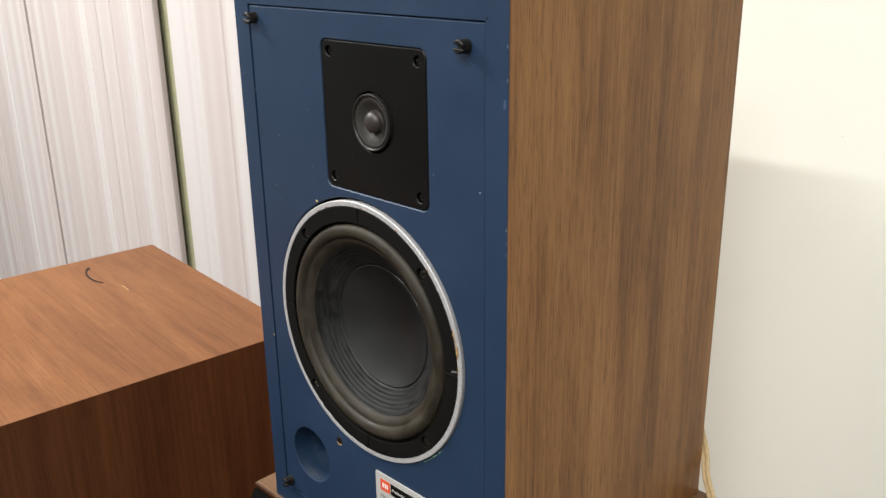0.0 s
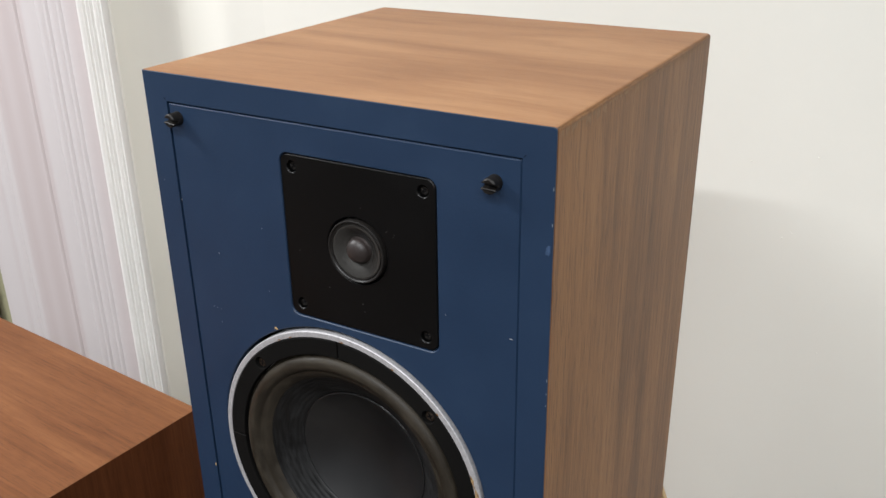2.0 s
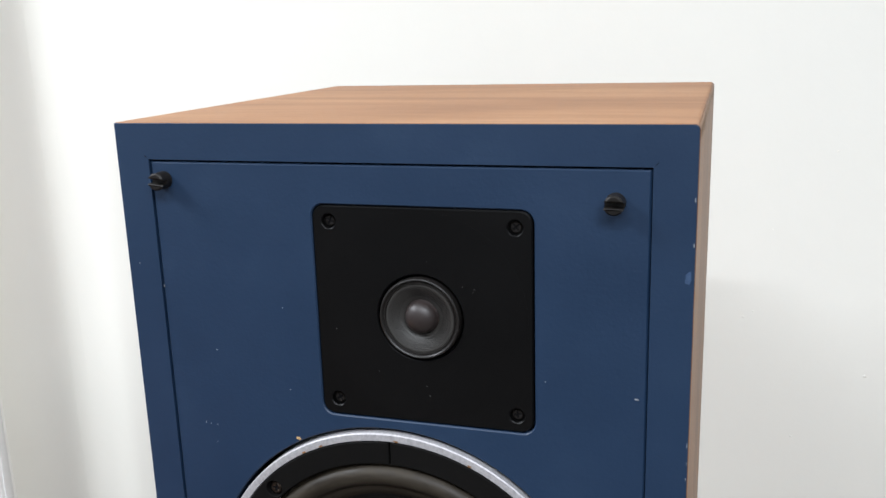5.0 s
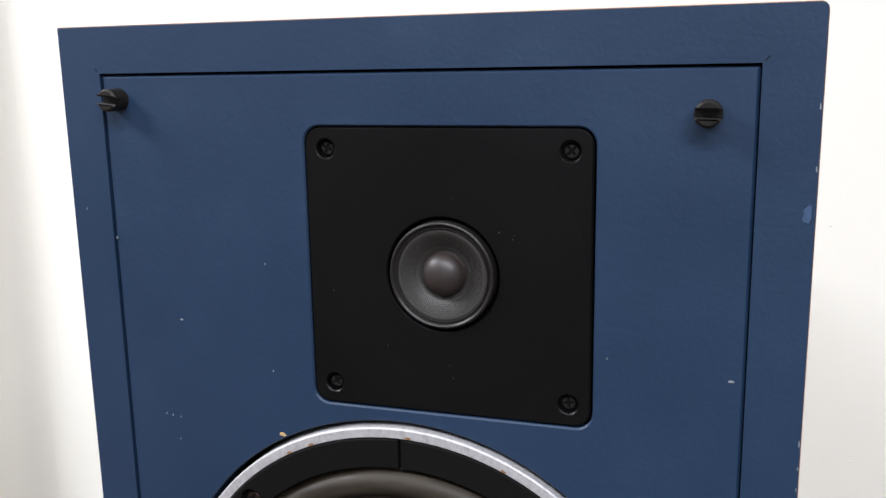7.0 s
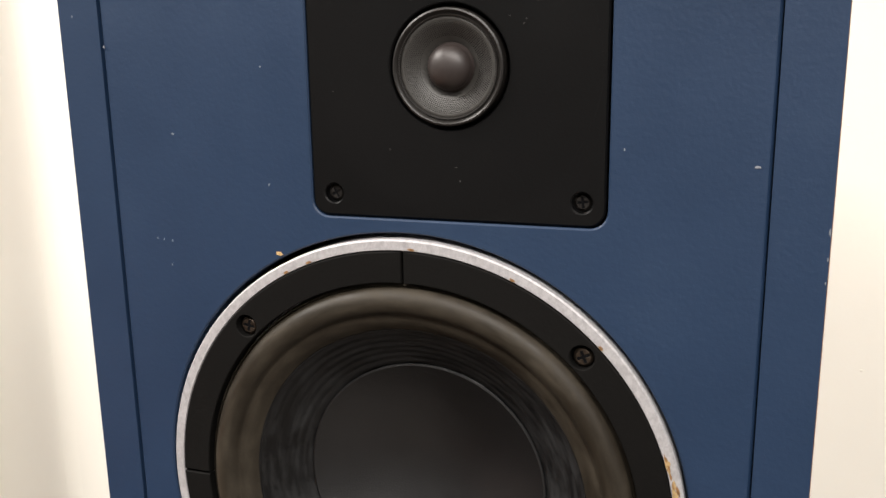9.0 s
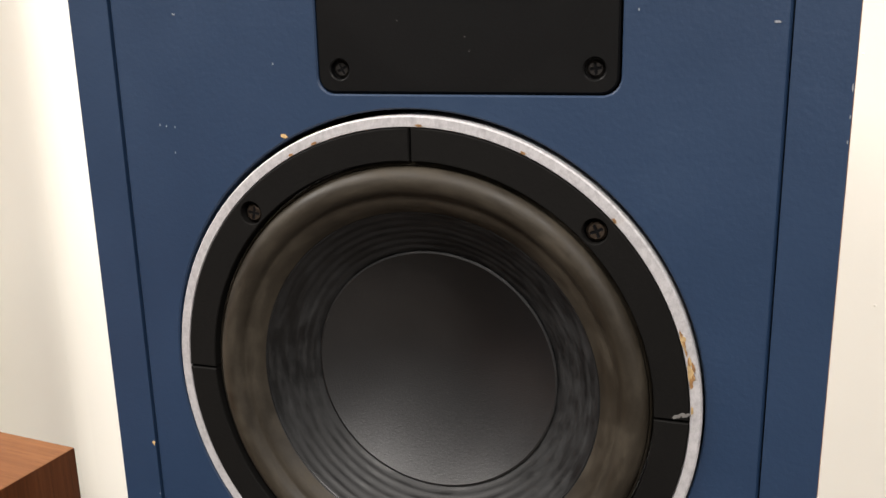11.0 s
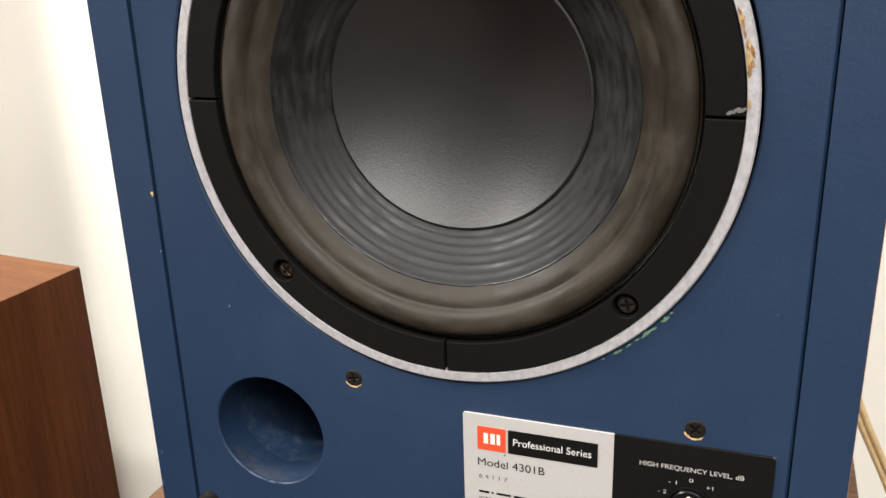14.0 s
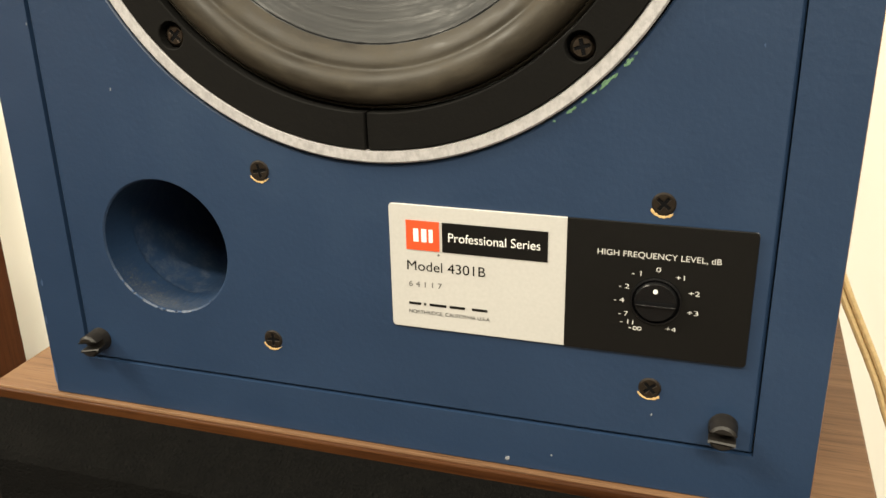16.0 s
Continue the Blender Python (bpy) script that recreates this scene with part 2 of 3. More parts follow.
RUBBER = plain("black_gasket", (0.0042, 0.0039, 0.0036), 0.75, 0, 800, 0.3, 0.0002, 12.0, 0.10)
ROLL = round_paper("foam_surround", (0.0175, 0.0140, 0.0098), (0.040, 0.0325, 0.0225), 0.56, 0.28, 200.0, 4.0)
MESH = plain("tweeter_cone", (0.036, 0.034, 0.031), 0.5, 0.1, 900, 0.3, 0.0003)
DOME = plain("tweeter_dome", (0.024, 0.018, 0.0165), 0.45, 0.0, 700, 0.25)
STEEL = plain("blackened_screw_steel", (0.060, 0.045, 0.034), 0.33, 0.8, 420, 0.6, 0.0002)
OXIDE = plain("browned_screw_steel", (0.0120, 0.0082, 0.0056), 0.6, 0.0, 500, 0.5, 0.0, 12.0, 0.15)
PEG = plain("black_peg_plastic", (0.009, 0.0075, 0.0065), 0.5, 0, 200, 0.5, 0.0, 12.0, 0.3)
# Near-black for gaps, wells and recesses: their shade is put into the colour.
GAP_SHADE = plain("gap_shade", (0.003, 0.003, 0.0035), 0.9, 0, 300, 0.25, 0.0, 12.0, 0.1)
BADGE = plain("satin_badge_metal", (0.46, 0.45, 0.435), 0.45, 0.15, 800, 0.06)
INK = plain("black_ink", (0.0034, 0.0031, 0.0028), 0.5, 0, 400, 0.2, 0.0, 12.0, 0.20)
RED = plain("orange_red_ink", (0.62, 0.062, 0.018), 0.5, 0, 400, 0.08)
WHITE = plain("white_ink", (0.72, 0.71, 0.69), 0.5, 0, 400, 0.05)
DIALINK = plain("grey_white_ink", (0.50, 0.49, 0.47), 0.5, 0, 400, 0.1)
DUST = plain("grey_house_dust", (0.070, 0.074, 0.079), 0.95, 0, 900, 0.4)
RUBBED = plain("grey_rubbed_veneer", (0.29, 0.175, 0.095), 0.8, 0, 500, 0.35, 0.0002)
GREYINK = plain("grey_ink", (0.12, 0.115, 0.11), 0.6, 0, 400, 0.3)
RAWWOOD = plain("bare_chipped_wood", (0.55, 0.36, 0.16), 0.8, 0, 900, 0.4, 0.0004)
PALECHIP = plain("pale_paint_chip", (0.20, 0.21, 0.235), 0.7, 0, 900, 0.3)
SCUFF = plain("rubbed_blue_paint", (0.030, 0.060, 0.125), 0.6, 0, 700, 0.3)
GREEN = plain("green_corrosion", (0.10, 0.20, 0.12), 0.8, 0, 700, 0.5, 0.0003)
RUST = plain("rust_stain", (0.19, 0.095, 0.032), 0.8, 0, 500, 0.6, 0.0003)
OCHRE = plain("yellow_brown_stain", (0.33, 0.225, 0.105), 0.7, 0, 500, 0.5, 0.0003)
FABRIC = striped_fabric()
TRIM = plain("white_gloss_trim", (0.80, 0.79, 0.76), 0.45, 0, 200, 0.03)
OLIVE = plain("olive_window_paint", (0.33, 0.32, 0.20), 0.6, 0, 120, 0.15)
CORD = plain("beige_cord_insulation", (0.52, 0.38, 0.20), 0.45, 0, 300, 0.25)


# ---- building helpers ----
def part(name, bm, mat, parent=None, label="", smooth=False):
    me = bpy.data.meshes.new(name)
    bmesh.ops.recalc_face_normals(bm, faces=bm.faces)
    bm.to_mesh(me)
    bm.free()
    me.materials.append(mat)
    if smooth:
        me.shade_smooth()
        me.set_sharp_from_angle(angle=radians(40))
    ob = new(name, me)
    ob.parent = parent
    return tagged(ob, label) if label else ob


def thing(name, loc, label, category, group="", rz=0.0):
    ob = new(name)
    ob.location, ob.rotation_euler = loc, (0, 0, radians(rz))
    ob.empty_display_size = 0.05
    return tagged(ob, label, category, group)


def box(x0, x1, y0, y1, z0, z1, bevel=0.0, seg=2):
    bm = bmesh.new()
    bmesh.ops.create_cube(bm, size=1, matrix=Matrix.LocRotScale(((x0 + x1) / 2, (y0 + y1) / 2, (z0 + z1) / 2), None, (x1 - x0, y1 - y0, z1 - z0)))
    if bevel:
        bmesh.ops.bevel(bm, geom=bm.edges[:], offset=bevel, segments=seg, affect="EDGES", profile=0.5)
    return bm


def circle(cx, cz, r, n=64):
    return [(cx + r * math.cos(2 * math.pi * i / n), cz + r * math.sin(2 * math.pi * i / n)) for i in range(n)]


def rounded(x0, x1, z0, z1, r, n=6):
    out = []
    for cx, cz, a in ((x1 - r, z1 - r, 0), (x0 + r, z1 - r, 90), (x0 + r, z0 + r, 180), (x1 - r, z0 + r, 270)):
        out += [(cx + r * math.cos(radians(a + 90 * i / n)), cz + r * math.sin(radians(a + 90 * i / n))) for i in range(n + 1)]
    return out


def grown(loop, by):
    """The same loop, pushed outwards from its middle side by side."""
    n, out = len(loop), []
    for i in range(n):
        a, b, c = Vector(loop[i - 1]), Vector(loop[i]), Vector(loop[(i + 1) % n])
        t = (c - a).normalized()
        out.append((b.x + t.y * by, b.y - t.x * by))
    return out


def plate(outer, holes, y0, y1, chamfer=0.0, hole_chamfer=0.0, rect=None):
    """A plate in the xz plane, its face at y0 and its back at y1, with real holes; loops run anticlockwise."""
    bm = bmesh.new()
    edges = []

    def ring(loop, y):
        return [bm.verts.new((x, y, z)) for x, z in loop]

    def joined(a, b):
        for i in range(len(a)):
            j = (i + 1) % len(a)
            bm.faces.new((a[i], a[j], b[j], b[i]))

    if rect:
        inner = [(x + (chamfer if x < (rect[0] + rect[1]) / 2 else -chamfer), z + (chamfer if z < (rect[2] + rect[3]) / 2 else -chamfer)) for x, z in outer]
    else:
        inner = grown(outer, -chamfer) if chamfer else outer
    fronts = [(inner, outer, chamfer)] + [(grown(h, hole_chamfer) if hole_chamfer else h, h, hole_chamfer) for h in holes]
    for face_loop, wall_loop, c in fronts:
        a = ring(face_loop, y0)
        edges += [bm.edges.new((a[i], a[(i + 1) % len(a)])) for i in range(len(a))]
        if c:
            b = ring(wall_loop, y0 + c)
            joined(a, b)
            a = b
        joined(a, ring(wall_loop, y1))
    bmesh.ops.triangle_fill(bm, use_beauty=True, use_dissolve=False, edges=edges)
    return bm


def lathe(profile, cx=0.0, cz=0.0, n=96, bm=None):
    """Turns a profile of (radius, y) about an axis along y."""
    bm = bm or bmesh.new()
    rings = []
    for r, y in profile:
        if r < 1e-6:
            rings.append([bm.verts.new((cx, y, cz))])
        else:
            rings.append([bm.verts.new((cx + r * math.cos(2 * math.pi * i / n), y, cz + r * math.sin(2 * math.pi * i / n))) for i in range(n)])
    for a, b in zip(rings, rings[1:]):
        for i in range(n):
            j = (i + 1) % n
            if len(a) == 1:
                bm.faces.new((a[0], b[i], b[j]))
            elif len(b) == 1:
                bm.faces.new((a[i], a[j], b[0]))
            else:
                bm.faces.new((a[i], a[j], b[j], b[i]))
    return bm


def tube(points, r, n=8, step=0.006):
    """A round cord through the points, smoothed."""
    pts = [Vector(p) for p in points]
    line = []
    for i in range(len(pts) - 1):
        p0, p1, p2, p3 = pts[max(i - 1, 0)], pts[i], pts[i + 1], pts[min(i + 2, len(pts) - 1)]
        m = max(2, int((p2 - p1).length / step))
        for k in range(m):
            t = k / m
            line.append(0.5 * (2 * p1 + (p2 - p0) * t + (2 * p0 - 5 * p1 + 4 * p2 - p3) * t * t + (3 * p1 - p0 - 3 * p2 + p3) * t ** 3))
    line.append(pts[-1])
    bm, rings = bmesh.new(), []
    for i, p in enumerate(line):
        d = (line[min(i + 1, len(line) - 1)] - line[max(i - 1, 0)]).normalized()
        a = d.cross(Vector((0, 1, 0))).normalized()
        b = d.cross(a)
        rings.append([bm.verts.new(p + r * (math.cos(2 * math.pi * k / n) * a + math.sin(2 * math.pi * k / n) * b)) for k in range(n)])
    for a, b in zip(rings, rings[1:]):
        for k in range(n):
            bm.faces.new((a[k], a[(k + 1) % n], b[(k + 1) % n], b[k]))
    bm.faces.new(rings[0])
    bm.faces.new(rings[-1])
    return bm


def lettering(text, x0, x1, z0, z1, y, mat, parent, name="lettering"):
    """Words stretched to fill the given width and height, lying on the xz plane."""
    cu = bpy.data.curves.new(name, "FONT")
    cu.body = text
    ob = new(name, cu)
    me = bpy.data.meshes.new_from_object(ob.evaluated_get(bpy.context.evaluated_depsgraph_get()))
    bpy.data.objects.remove(ob)
    xs, ys = [v.co.x for v in me.vertices], [v.co.y for v in me.vertices]
    for v in me.vertices:
        v.co = (x0 + (v.co.x - min(xs)) / (max(xs) - min(xs)) * (x1 - x0), y, z0 + (v.co.y - min(ys)) / (max(ys) - min(ys)) * (z1 - z0))
    me.materials.append(mat)
    ob = new(name, me)
    ob.parent = parent
    return ob


def flake(x, z, w, h, y, mat, parent, name="paint_chip", turn=0.0, seed=0):
    """A small ragged flake lying on the front, 0.2 mm proud."""
    rng = random.Random(seed * 131 + int(x * 9973) + int(z * 7919))
    loop = []
    for i in range(14):
        a, k = 2 * math.pi * i / 14, rng.uniform(0.55, 1.05)
        px, pz = w / 2 * k * math.cos(a), h / 2 * k * math.sin(a)
        loop.append((x + px * math.cos(turn) - pz * math.sin(turn), z + px * math.sin(turn) + pz * math.cos(turn)))
    bm = bmesh.new()
    top, low = [bm.verts.new((px, y - 0.0002, pz)) for px, pz in loop], [bm.verts.new((px, y + 0.0004, pz)) for px, pz in loop]
    mid = bm.verts.new((x, y - 0.00024, z))
    for i in range(14):
        j = (i + 1) % 14
        bm.faces.new((top[i], top[j], mid))
        bm.faces.new((top[i], low[i], low[j], top[j]))
    return part(name, bm, mat, parent)


def screw(x, z, y, r, parent, turn=0.3, mat=STEEL, ease=0.26):
    """A cross-head screw, its cross a real recess whose floor is coloured black for shade."""
    a, b = r * 0.15, r * 0.66
    cross = [(b, -a), (b, a), (a, a), (a, b), (-a, b), (-a, a), (-b, a), (-b, -a), (-a, -a), (-a, -b), (a, -b), (a, -a)]
    c, s = math.cos(turn), math.sin(turn)
    cross = [(x + p * c - q * s, z + p * s + q * c) for p, q in cross]
    head = part("screw", plate(circle(x, z, r, 28), [cross], y, y + 0.0016, r * ease, r * 0.05), mat, parent)
    part("screw_recess", plate(cross, [], y + 0.0003, y + 0.0012), GAP_SHADE, head)
    return head


def mitred(loop, y0, y1):
    """A board of the given cross-section in xz, running along y, with its long edges eased a little."""
    bm = bmesh.new()
    a, b = [bm.verts.new((x, y0, z)) for x, z in loop], [bm.verts.new((x, y1, z)) for x, z in loop]
    for i in range(len(loop)):
        j = (i + 1) % len(loop)
        bm.faces.new((a[i], a[j], b[j], b[i]))
    bm.faces.new(a)
    bm.faces.new(b)
    bmesh.ops.bevel(bm, geom=bm.edges[:], offset=0.0006, segments=2, affect="EDGES", profile=0.5)
    return bm


# ---- the room ----
def setting(name, bm, mat, label):
    return tagged(part(name, bm, mat), label, name.split("_")[0], kind="structure")


X0, X1, Y0, Y1, H = -2.7, 2.4, -3.0, 0.543, 2.45
setting("floor", box(X0 - 0.1, X1 + 0.1, Y0 - 0.1, Y1 + 0.1, -0.12, 0.0), FLOOR, "unseen brown floor, kept dark to cut bounce light")
setting("ceiling", box(X0 - 0.1, X1 + 0.1, Y0 - 0.1, Y1 + 0.1, H, H + 0.12), CEIL, "plain white painted ceiling of the room")
back = setting("wall_back", box(X0, X1, Y1, Y1 + 0.1, 0.0, H), WALL, "cream painted plaster wall with small paint nibs")
# three added walls out of view, dulled to hold back bounced light
setting("wall_front", box(X0, X1, Y0 - 0.1, Y0, 0.0, H), ROOM, "unseen plain wall, dulled to cut bounce light")
setting("wall_left", box(X0 - 0.1, X0, Y0 - 0.1, Y1 + 0.1, 0.0, H), ROOM, "unseen plain wall, dulled to cut bounce light")
setting("wall_right", box(X1, X1 + 0.1, Y0 - 0.1, Y1 + 0.1, 0.0, H), ROOM, "unseen plain wall, dulled to cut bounce light")

# nibs of paint on the wall
for nx, nz, r in ((0.181, 0.927, 0.0022), (0.190, 0.934, 0.0014), (0.234, 0.799, 0.0022), (0.140, 1.007, 0.0018), (0.205, 1.02, 0.0015), (0.30, 0.872, 0.0026), (0.26, 1.10, 0.0014)):
    bm = bmesh.new()
    bmesh.ops.create_icosphere(bm, subdivisions=2, radius=1, matrix=Matrix.LocRotScale((nx, Y1, nz), None, (r * 0.7, r * 0.25, r * 0.55)))
    part("paint_nib", bm, WALL, back, smooth=True)


# ---- window with a panel blind ----
win = tagged(thing("window_1", (-1.222, Y1, 0), "olive painted window post behind a pale panel blind", "window"), kind="structure")
part("window_frame", box(-0.07, 0.06, -0.016, -0.001, 0.02, 2.3, 0.003), OLIVE, win)
casing = thing("window_casing", (-0.757, Y1, 0), "white fluted casing strip standing proud of the wall", "trim")
casing["kind"] = "structure"


def fluted(x0, x1, y_face, y_back, z0, z1, widths, depth, curl=0.0):
    """An upright strip whose face carries rounded ribs of the given widths."""
    bm, front = bmesh.new(), []
    x, total = x0, sum(widths)
    for w in widths:
        w *= (x1 - x0) / total
        for k in range(5):
            front.append((x + w * k / 5, y_face - depth * math.sin(math.pi * k / 5) ** 0.7))
        x += w
    front.append((x1, y_face))
    front = [(px, py + curl * ((px - x0) / (x1 - x0) - 0.5) ** 2) for px, py in front]
    loop = front + [(px, y_back + (py - y_face) * 0.0 + curl * ((px - x0) / (x1 - x0) - 0.5) ** 2) for px, py in reversed(front[::5])]
    lo, hi = [bm.verts.new((px, py, z0)) for px, py in loop], [bm.verts.new((px, py, z1)) for px, py in loop]
    n = len(loop)
    for i in range(n):
        bm.faces.new((lo[i], lo[(i + 1) % n], hi[(i + 1) % n], hi[i]))
    bm.faces.new(lo)
    bm.faces.new(hi)
    return bm


part("fluted_strip", fluted(-0.030, 0.030, -0.082, -0.001, 0.0, 2.35, [1.3, 0.5, 0.9, 0.5, 1.0, 0.5, 0.8], 0.006), TRIM, casing, smooth=True)
cove = [(0.031, 0.0005), (0.031, -0.080), (0.033, -0.078)] + [(0.033 + 0.052 * (1 - math.cos(math.pi / 2 * i / 8)), -0.060 + 0.0605 * math.sin(math.pi / 2 * i / 8)) for i in range(9)]
bm = bmesh.new()
lo, hi = [bm.verts.new((x, y, 0.0)) for x, y in cove], [bm.verts.new((x, y, 2.45)) for x, y in cove]
for i in range(len(cove)):
    j = (i + 1) % len(cove)
    bm.faces.new((lo[i], lo[j], hi[j], hi[i]))
bm.faces.new(lo)
bm.faces.new(hi)
part("plaster_cove", bm, WALL, casing, "cream plaster rounded into the wall", smooth=True)
# the plaster swells gently beside the casing
swell = [(0.0855 + 0.175 * i / 28, 0.0004 - 0.0050 * math.sin(math.pi * i / 28) ** 2 * (0.62 + 0.38 * math.cos(math.pi * 4 * i / 28))) for i in range(29)]
bm = bmesh.new()
lo, hi = [bm.verts.new((x, y, 0.0)) for x, y in swell], [bm.verts.new((x, y, 2.45)) for x, y in swell]
for i in range(len(swell)):
    j = (i + 1) % len(swell)
    bm.faces.new((lo[i], lo[j], hi[j], hi[i]))
bm.faces.new(lo)
bm.faces.new(hi)
part("plaster_swelling", bm, WALL, casing, "uneven cream plaster", smooth=True)
rng = random.Random(5)
for i, (px0, px1) in enumerate(((-1.204, -0.789), (-1.515, -1.249), (-1.915, -1.523), (-2.50, -1.924))):
    panel = thing("blind_panel", (0, 0, 0), "pale pinkish white blind panel with woven vertical stripes", "blind", "panels of the window blind")
    widths = [rng.choice((0.4, 0.6, 1.0, 1.5, 2.4)) for _ in range(13)]
    part("fabric", fluted(px0, px1, 0.505 - 0.003 * (i % 2), 0.512, 0.03, 2.34, widths, 0.0032, 0.03 if i == 0 else 0.02), FABRIC, panel, smooth=True)
    part("top_rail", box(px0, px1, 0.496, 0.520, 2.34, 2.37, 0.003), TRIM, panel)


# ---- long wooden cabinet beside the loudspeaker ----
def wooden_cabinet():
    """Veneered box; its origin is the back right corner at the floor."""
    w, d, h, t = 0.433, 0.66, 0.762, 0.018
    cab = thing("wooden_cabinet", (-0.3325, 0.1695, 0.0), "low reddish walnut veneered cabinet with a dark scratch on top", "cabinet", rz=-4.6)
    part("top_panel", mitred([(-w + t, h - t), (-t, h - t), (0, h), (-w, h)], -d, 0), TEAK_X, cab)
    # upright panels take the darker walnut, side shade in its colour
    part("side_panel", mitred([(-t, 0), (0, 0), (0, h), (-t, h - t)], -d, 0), TEAK_Z_SHADED, cab)
    part("side_panel", mitred([(-w, 0), (-w + t, 0), (-w + t, h - t), (-w, h)], -d, 0), TEAK_Z_SHADED, cab)
    part("back_panel", box(-w + t, -t, -t, 0, 0, h - t), TEAK_Z_SHADED, cab)
    part("front_panel", box(-w + t, -t, -d, -d + t, 0, h - t), TEAK_Z_SHADED, cab)
    for pts, r in (([(-0.3920, -0.1137, h), (-0.3780, -0.1231, h), (-0.3566, -0.1274, h), (-0.3363, -0.1267, h), (-0.3195, -0.1210, h)], 0.0013),
                   ([(-0.3870, -0.1204, h), (-0.3942, -0.1130, h), (-0.3823, -0.1158, h)], 0.0008)):
        part("scratch_mark", tube(pts, r, 6), INK, cab, "black scribbled scratch")
    part("pale_scratch", box(-0.29, -0.27, -0.105, -0.104, h - 0.0002, h + 0.0003), RAWWOOD, cab)
    return cab


wooden_cabinet()


# ---- lower loudspeaker that carries the blue one ----
def lower_cabinet():
    x0, x1, d, h, t = -0.1795, 0.1695, 0.289, 0.70, 0.016
    cab = thing("lower_loudspeaker", (0, 0, 0), "brown walnut loudspeaker with black foam grille, used as a stand", "loudspeaker")
    part("top_panel", box(x0, x1, -0.002, d, h - t, h, 0.0008), OAK_X, cab)
    part("front_edge", box(x0, x1, -0.0040, -0.002, h - 0.009, h - 0.0006, 0.0007), EDGE_SHADED_X, cab, "reddish veneer strip along the front edge, shade in its colour")
    part("side_panel", box(x0, x0 + t, 0.0, d, 0, h - t), WALNUT_Z, cab)
    part("side_panel", box(x1 - t, x1, 0.0, d, 0, h - t), WALNUT_Z, cab)
    part("back_panel", box(x0 + t, x1 - t, d - t, d, 0, h - t), WALNUT_Z, cab)
    part("front_board", box(x0 + t, x1 - t, 0.004, 0.02, 0, h - t), GAP_SHADE, cab)
    bm = bmesh.new()
    za, zc = h - 0.0046, 0.02
    rings = []
    for inset, y in ((0.0, 0.0), (0.0, -0.007), (0.014, -0.026), (0.018, -0.0285)):
        zt = za - inset * 0.62
        rings.append([bm.verts.new(p) for p in ((x0 + 0.003 + inset, y, zc + inset), (x1 - 0.003 - inset, y, zc + inset), (x1 - 0.003 - inset, y, zt), (x0 + 0.003 + inset, y, zt))])
    for a, b in zip(rings, rings[1:]):
        for i in range(4):
            bm.faces.new((a[i], a[(i + 1) % 4], b[(i + 1) % 4], b[i]))
    bm.faces.new(rings[-1])
    part("foam_grille", bm, FOAM, cab, "worn black foam grille with sloping edges")
    return cab


lower_cabinet()


# ---- blue loudspeaker ----
W, D, HT, T = 0.147, 0.285, 0.483, 0.0183
spk = thing("loudspeaker", (0, 0, 0.70), "studio loudspeaker with blue painted front and walnut veneered sides", "loudspeaker")
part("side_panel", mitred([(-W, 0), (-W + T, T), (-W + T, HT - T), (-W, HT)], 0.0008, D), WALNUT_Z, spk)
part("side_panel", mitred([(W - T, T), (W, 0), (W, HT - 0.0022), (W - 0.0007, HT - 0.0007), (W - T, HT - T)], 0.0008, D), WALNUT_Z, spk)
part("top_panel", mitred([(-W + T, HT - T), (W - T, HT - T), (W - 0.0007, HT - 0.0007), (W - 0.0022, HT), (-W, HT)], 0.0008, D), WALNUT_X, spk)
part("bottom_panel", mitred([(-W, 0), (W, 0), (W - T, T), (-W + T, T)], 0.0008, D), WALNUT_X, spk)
part("back_panel", box(-W + T, W - T, D - T - 0.01, D - 0.01, T, HT - T), WALNUT_Z, spk)
# added black board that keeps the inside dark behind the gaps
part("backing_board", box(-W + T, W - T, 0.200, 0.204, T, HT - T), GAP_SHADE, spk)

# veneer rubbed pale along the top edge of the side
worn, rng = bmesh.new(), random.Random(14)
y = 0.004
while y < D - 0.012:
    ln, dp = rng.uniform(0.003, 0.012), rng.uniform(0.0008, 0.0022) + 0.0075 * rng.random() ** 2
    top = [(y + ln * k / 5, HT - 0.0027 - rng.uniform(0, 0.0003)) for k in range(6)]
    low = [(y + ln * k / 5, HT - 0.0030 - dp * rng.uniform(0.35, 1.0)) for k in range(5, -1, -1)]
    worn.faces.new([worn.verts.new((W + 0.00012, py, pz)) for py, pz in top + low])
    y += ln + rng.uniform(0.0002, 0.005)
part("worn_edge", worn, RUBBED, spk, "grey rubbed veneer along the upper edge")

BX0, BX1, BZ0, BZ1 = -0.1280, 0.1280, 0.0187, 0.4642
e, c = 0.0003, 0.0020
rect_out = [(-W + e, e), (W - e, e), (W - e, HT - c), (W - e - 0.3 * c, HT - e - 0.3 * c), (W - c, HT - e), (-W + e, HT - e)]
rect_hole = [(BX0 + 0.00015, BZ0 + 0.00015), (BX1 - 0.00015, BZ0 + 0.00015), (BX1 - 0.00015, BZ1 - 0.00015), (BX0 + 0.00015, BZ1 - 0.00015)]
rect_in = [(BX0, BZ0), (BX1, BZ0), (BX1, BZ1), (BX0, BZ1)]
part("front_frame", plate(rect_out, [rect_hole], 0.0, 0.004, 0.0002, 0.0, rect=(-W, W, 0, HT)), BLUE, spk, "blue painted front frame, chipped at its edges")

WX, WZ, WR = -0.0008, 0.2168, 0.1077
PX, PZ, PR = -0.0850, 0.0705, 0.0260
TX, TZ = 0.0188, 0.3875
g = 0.0005
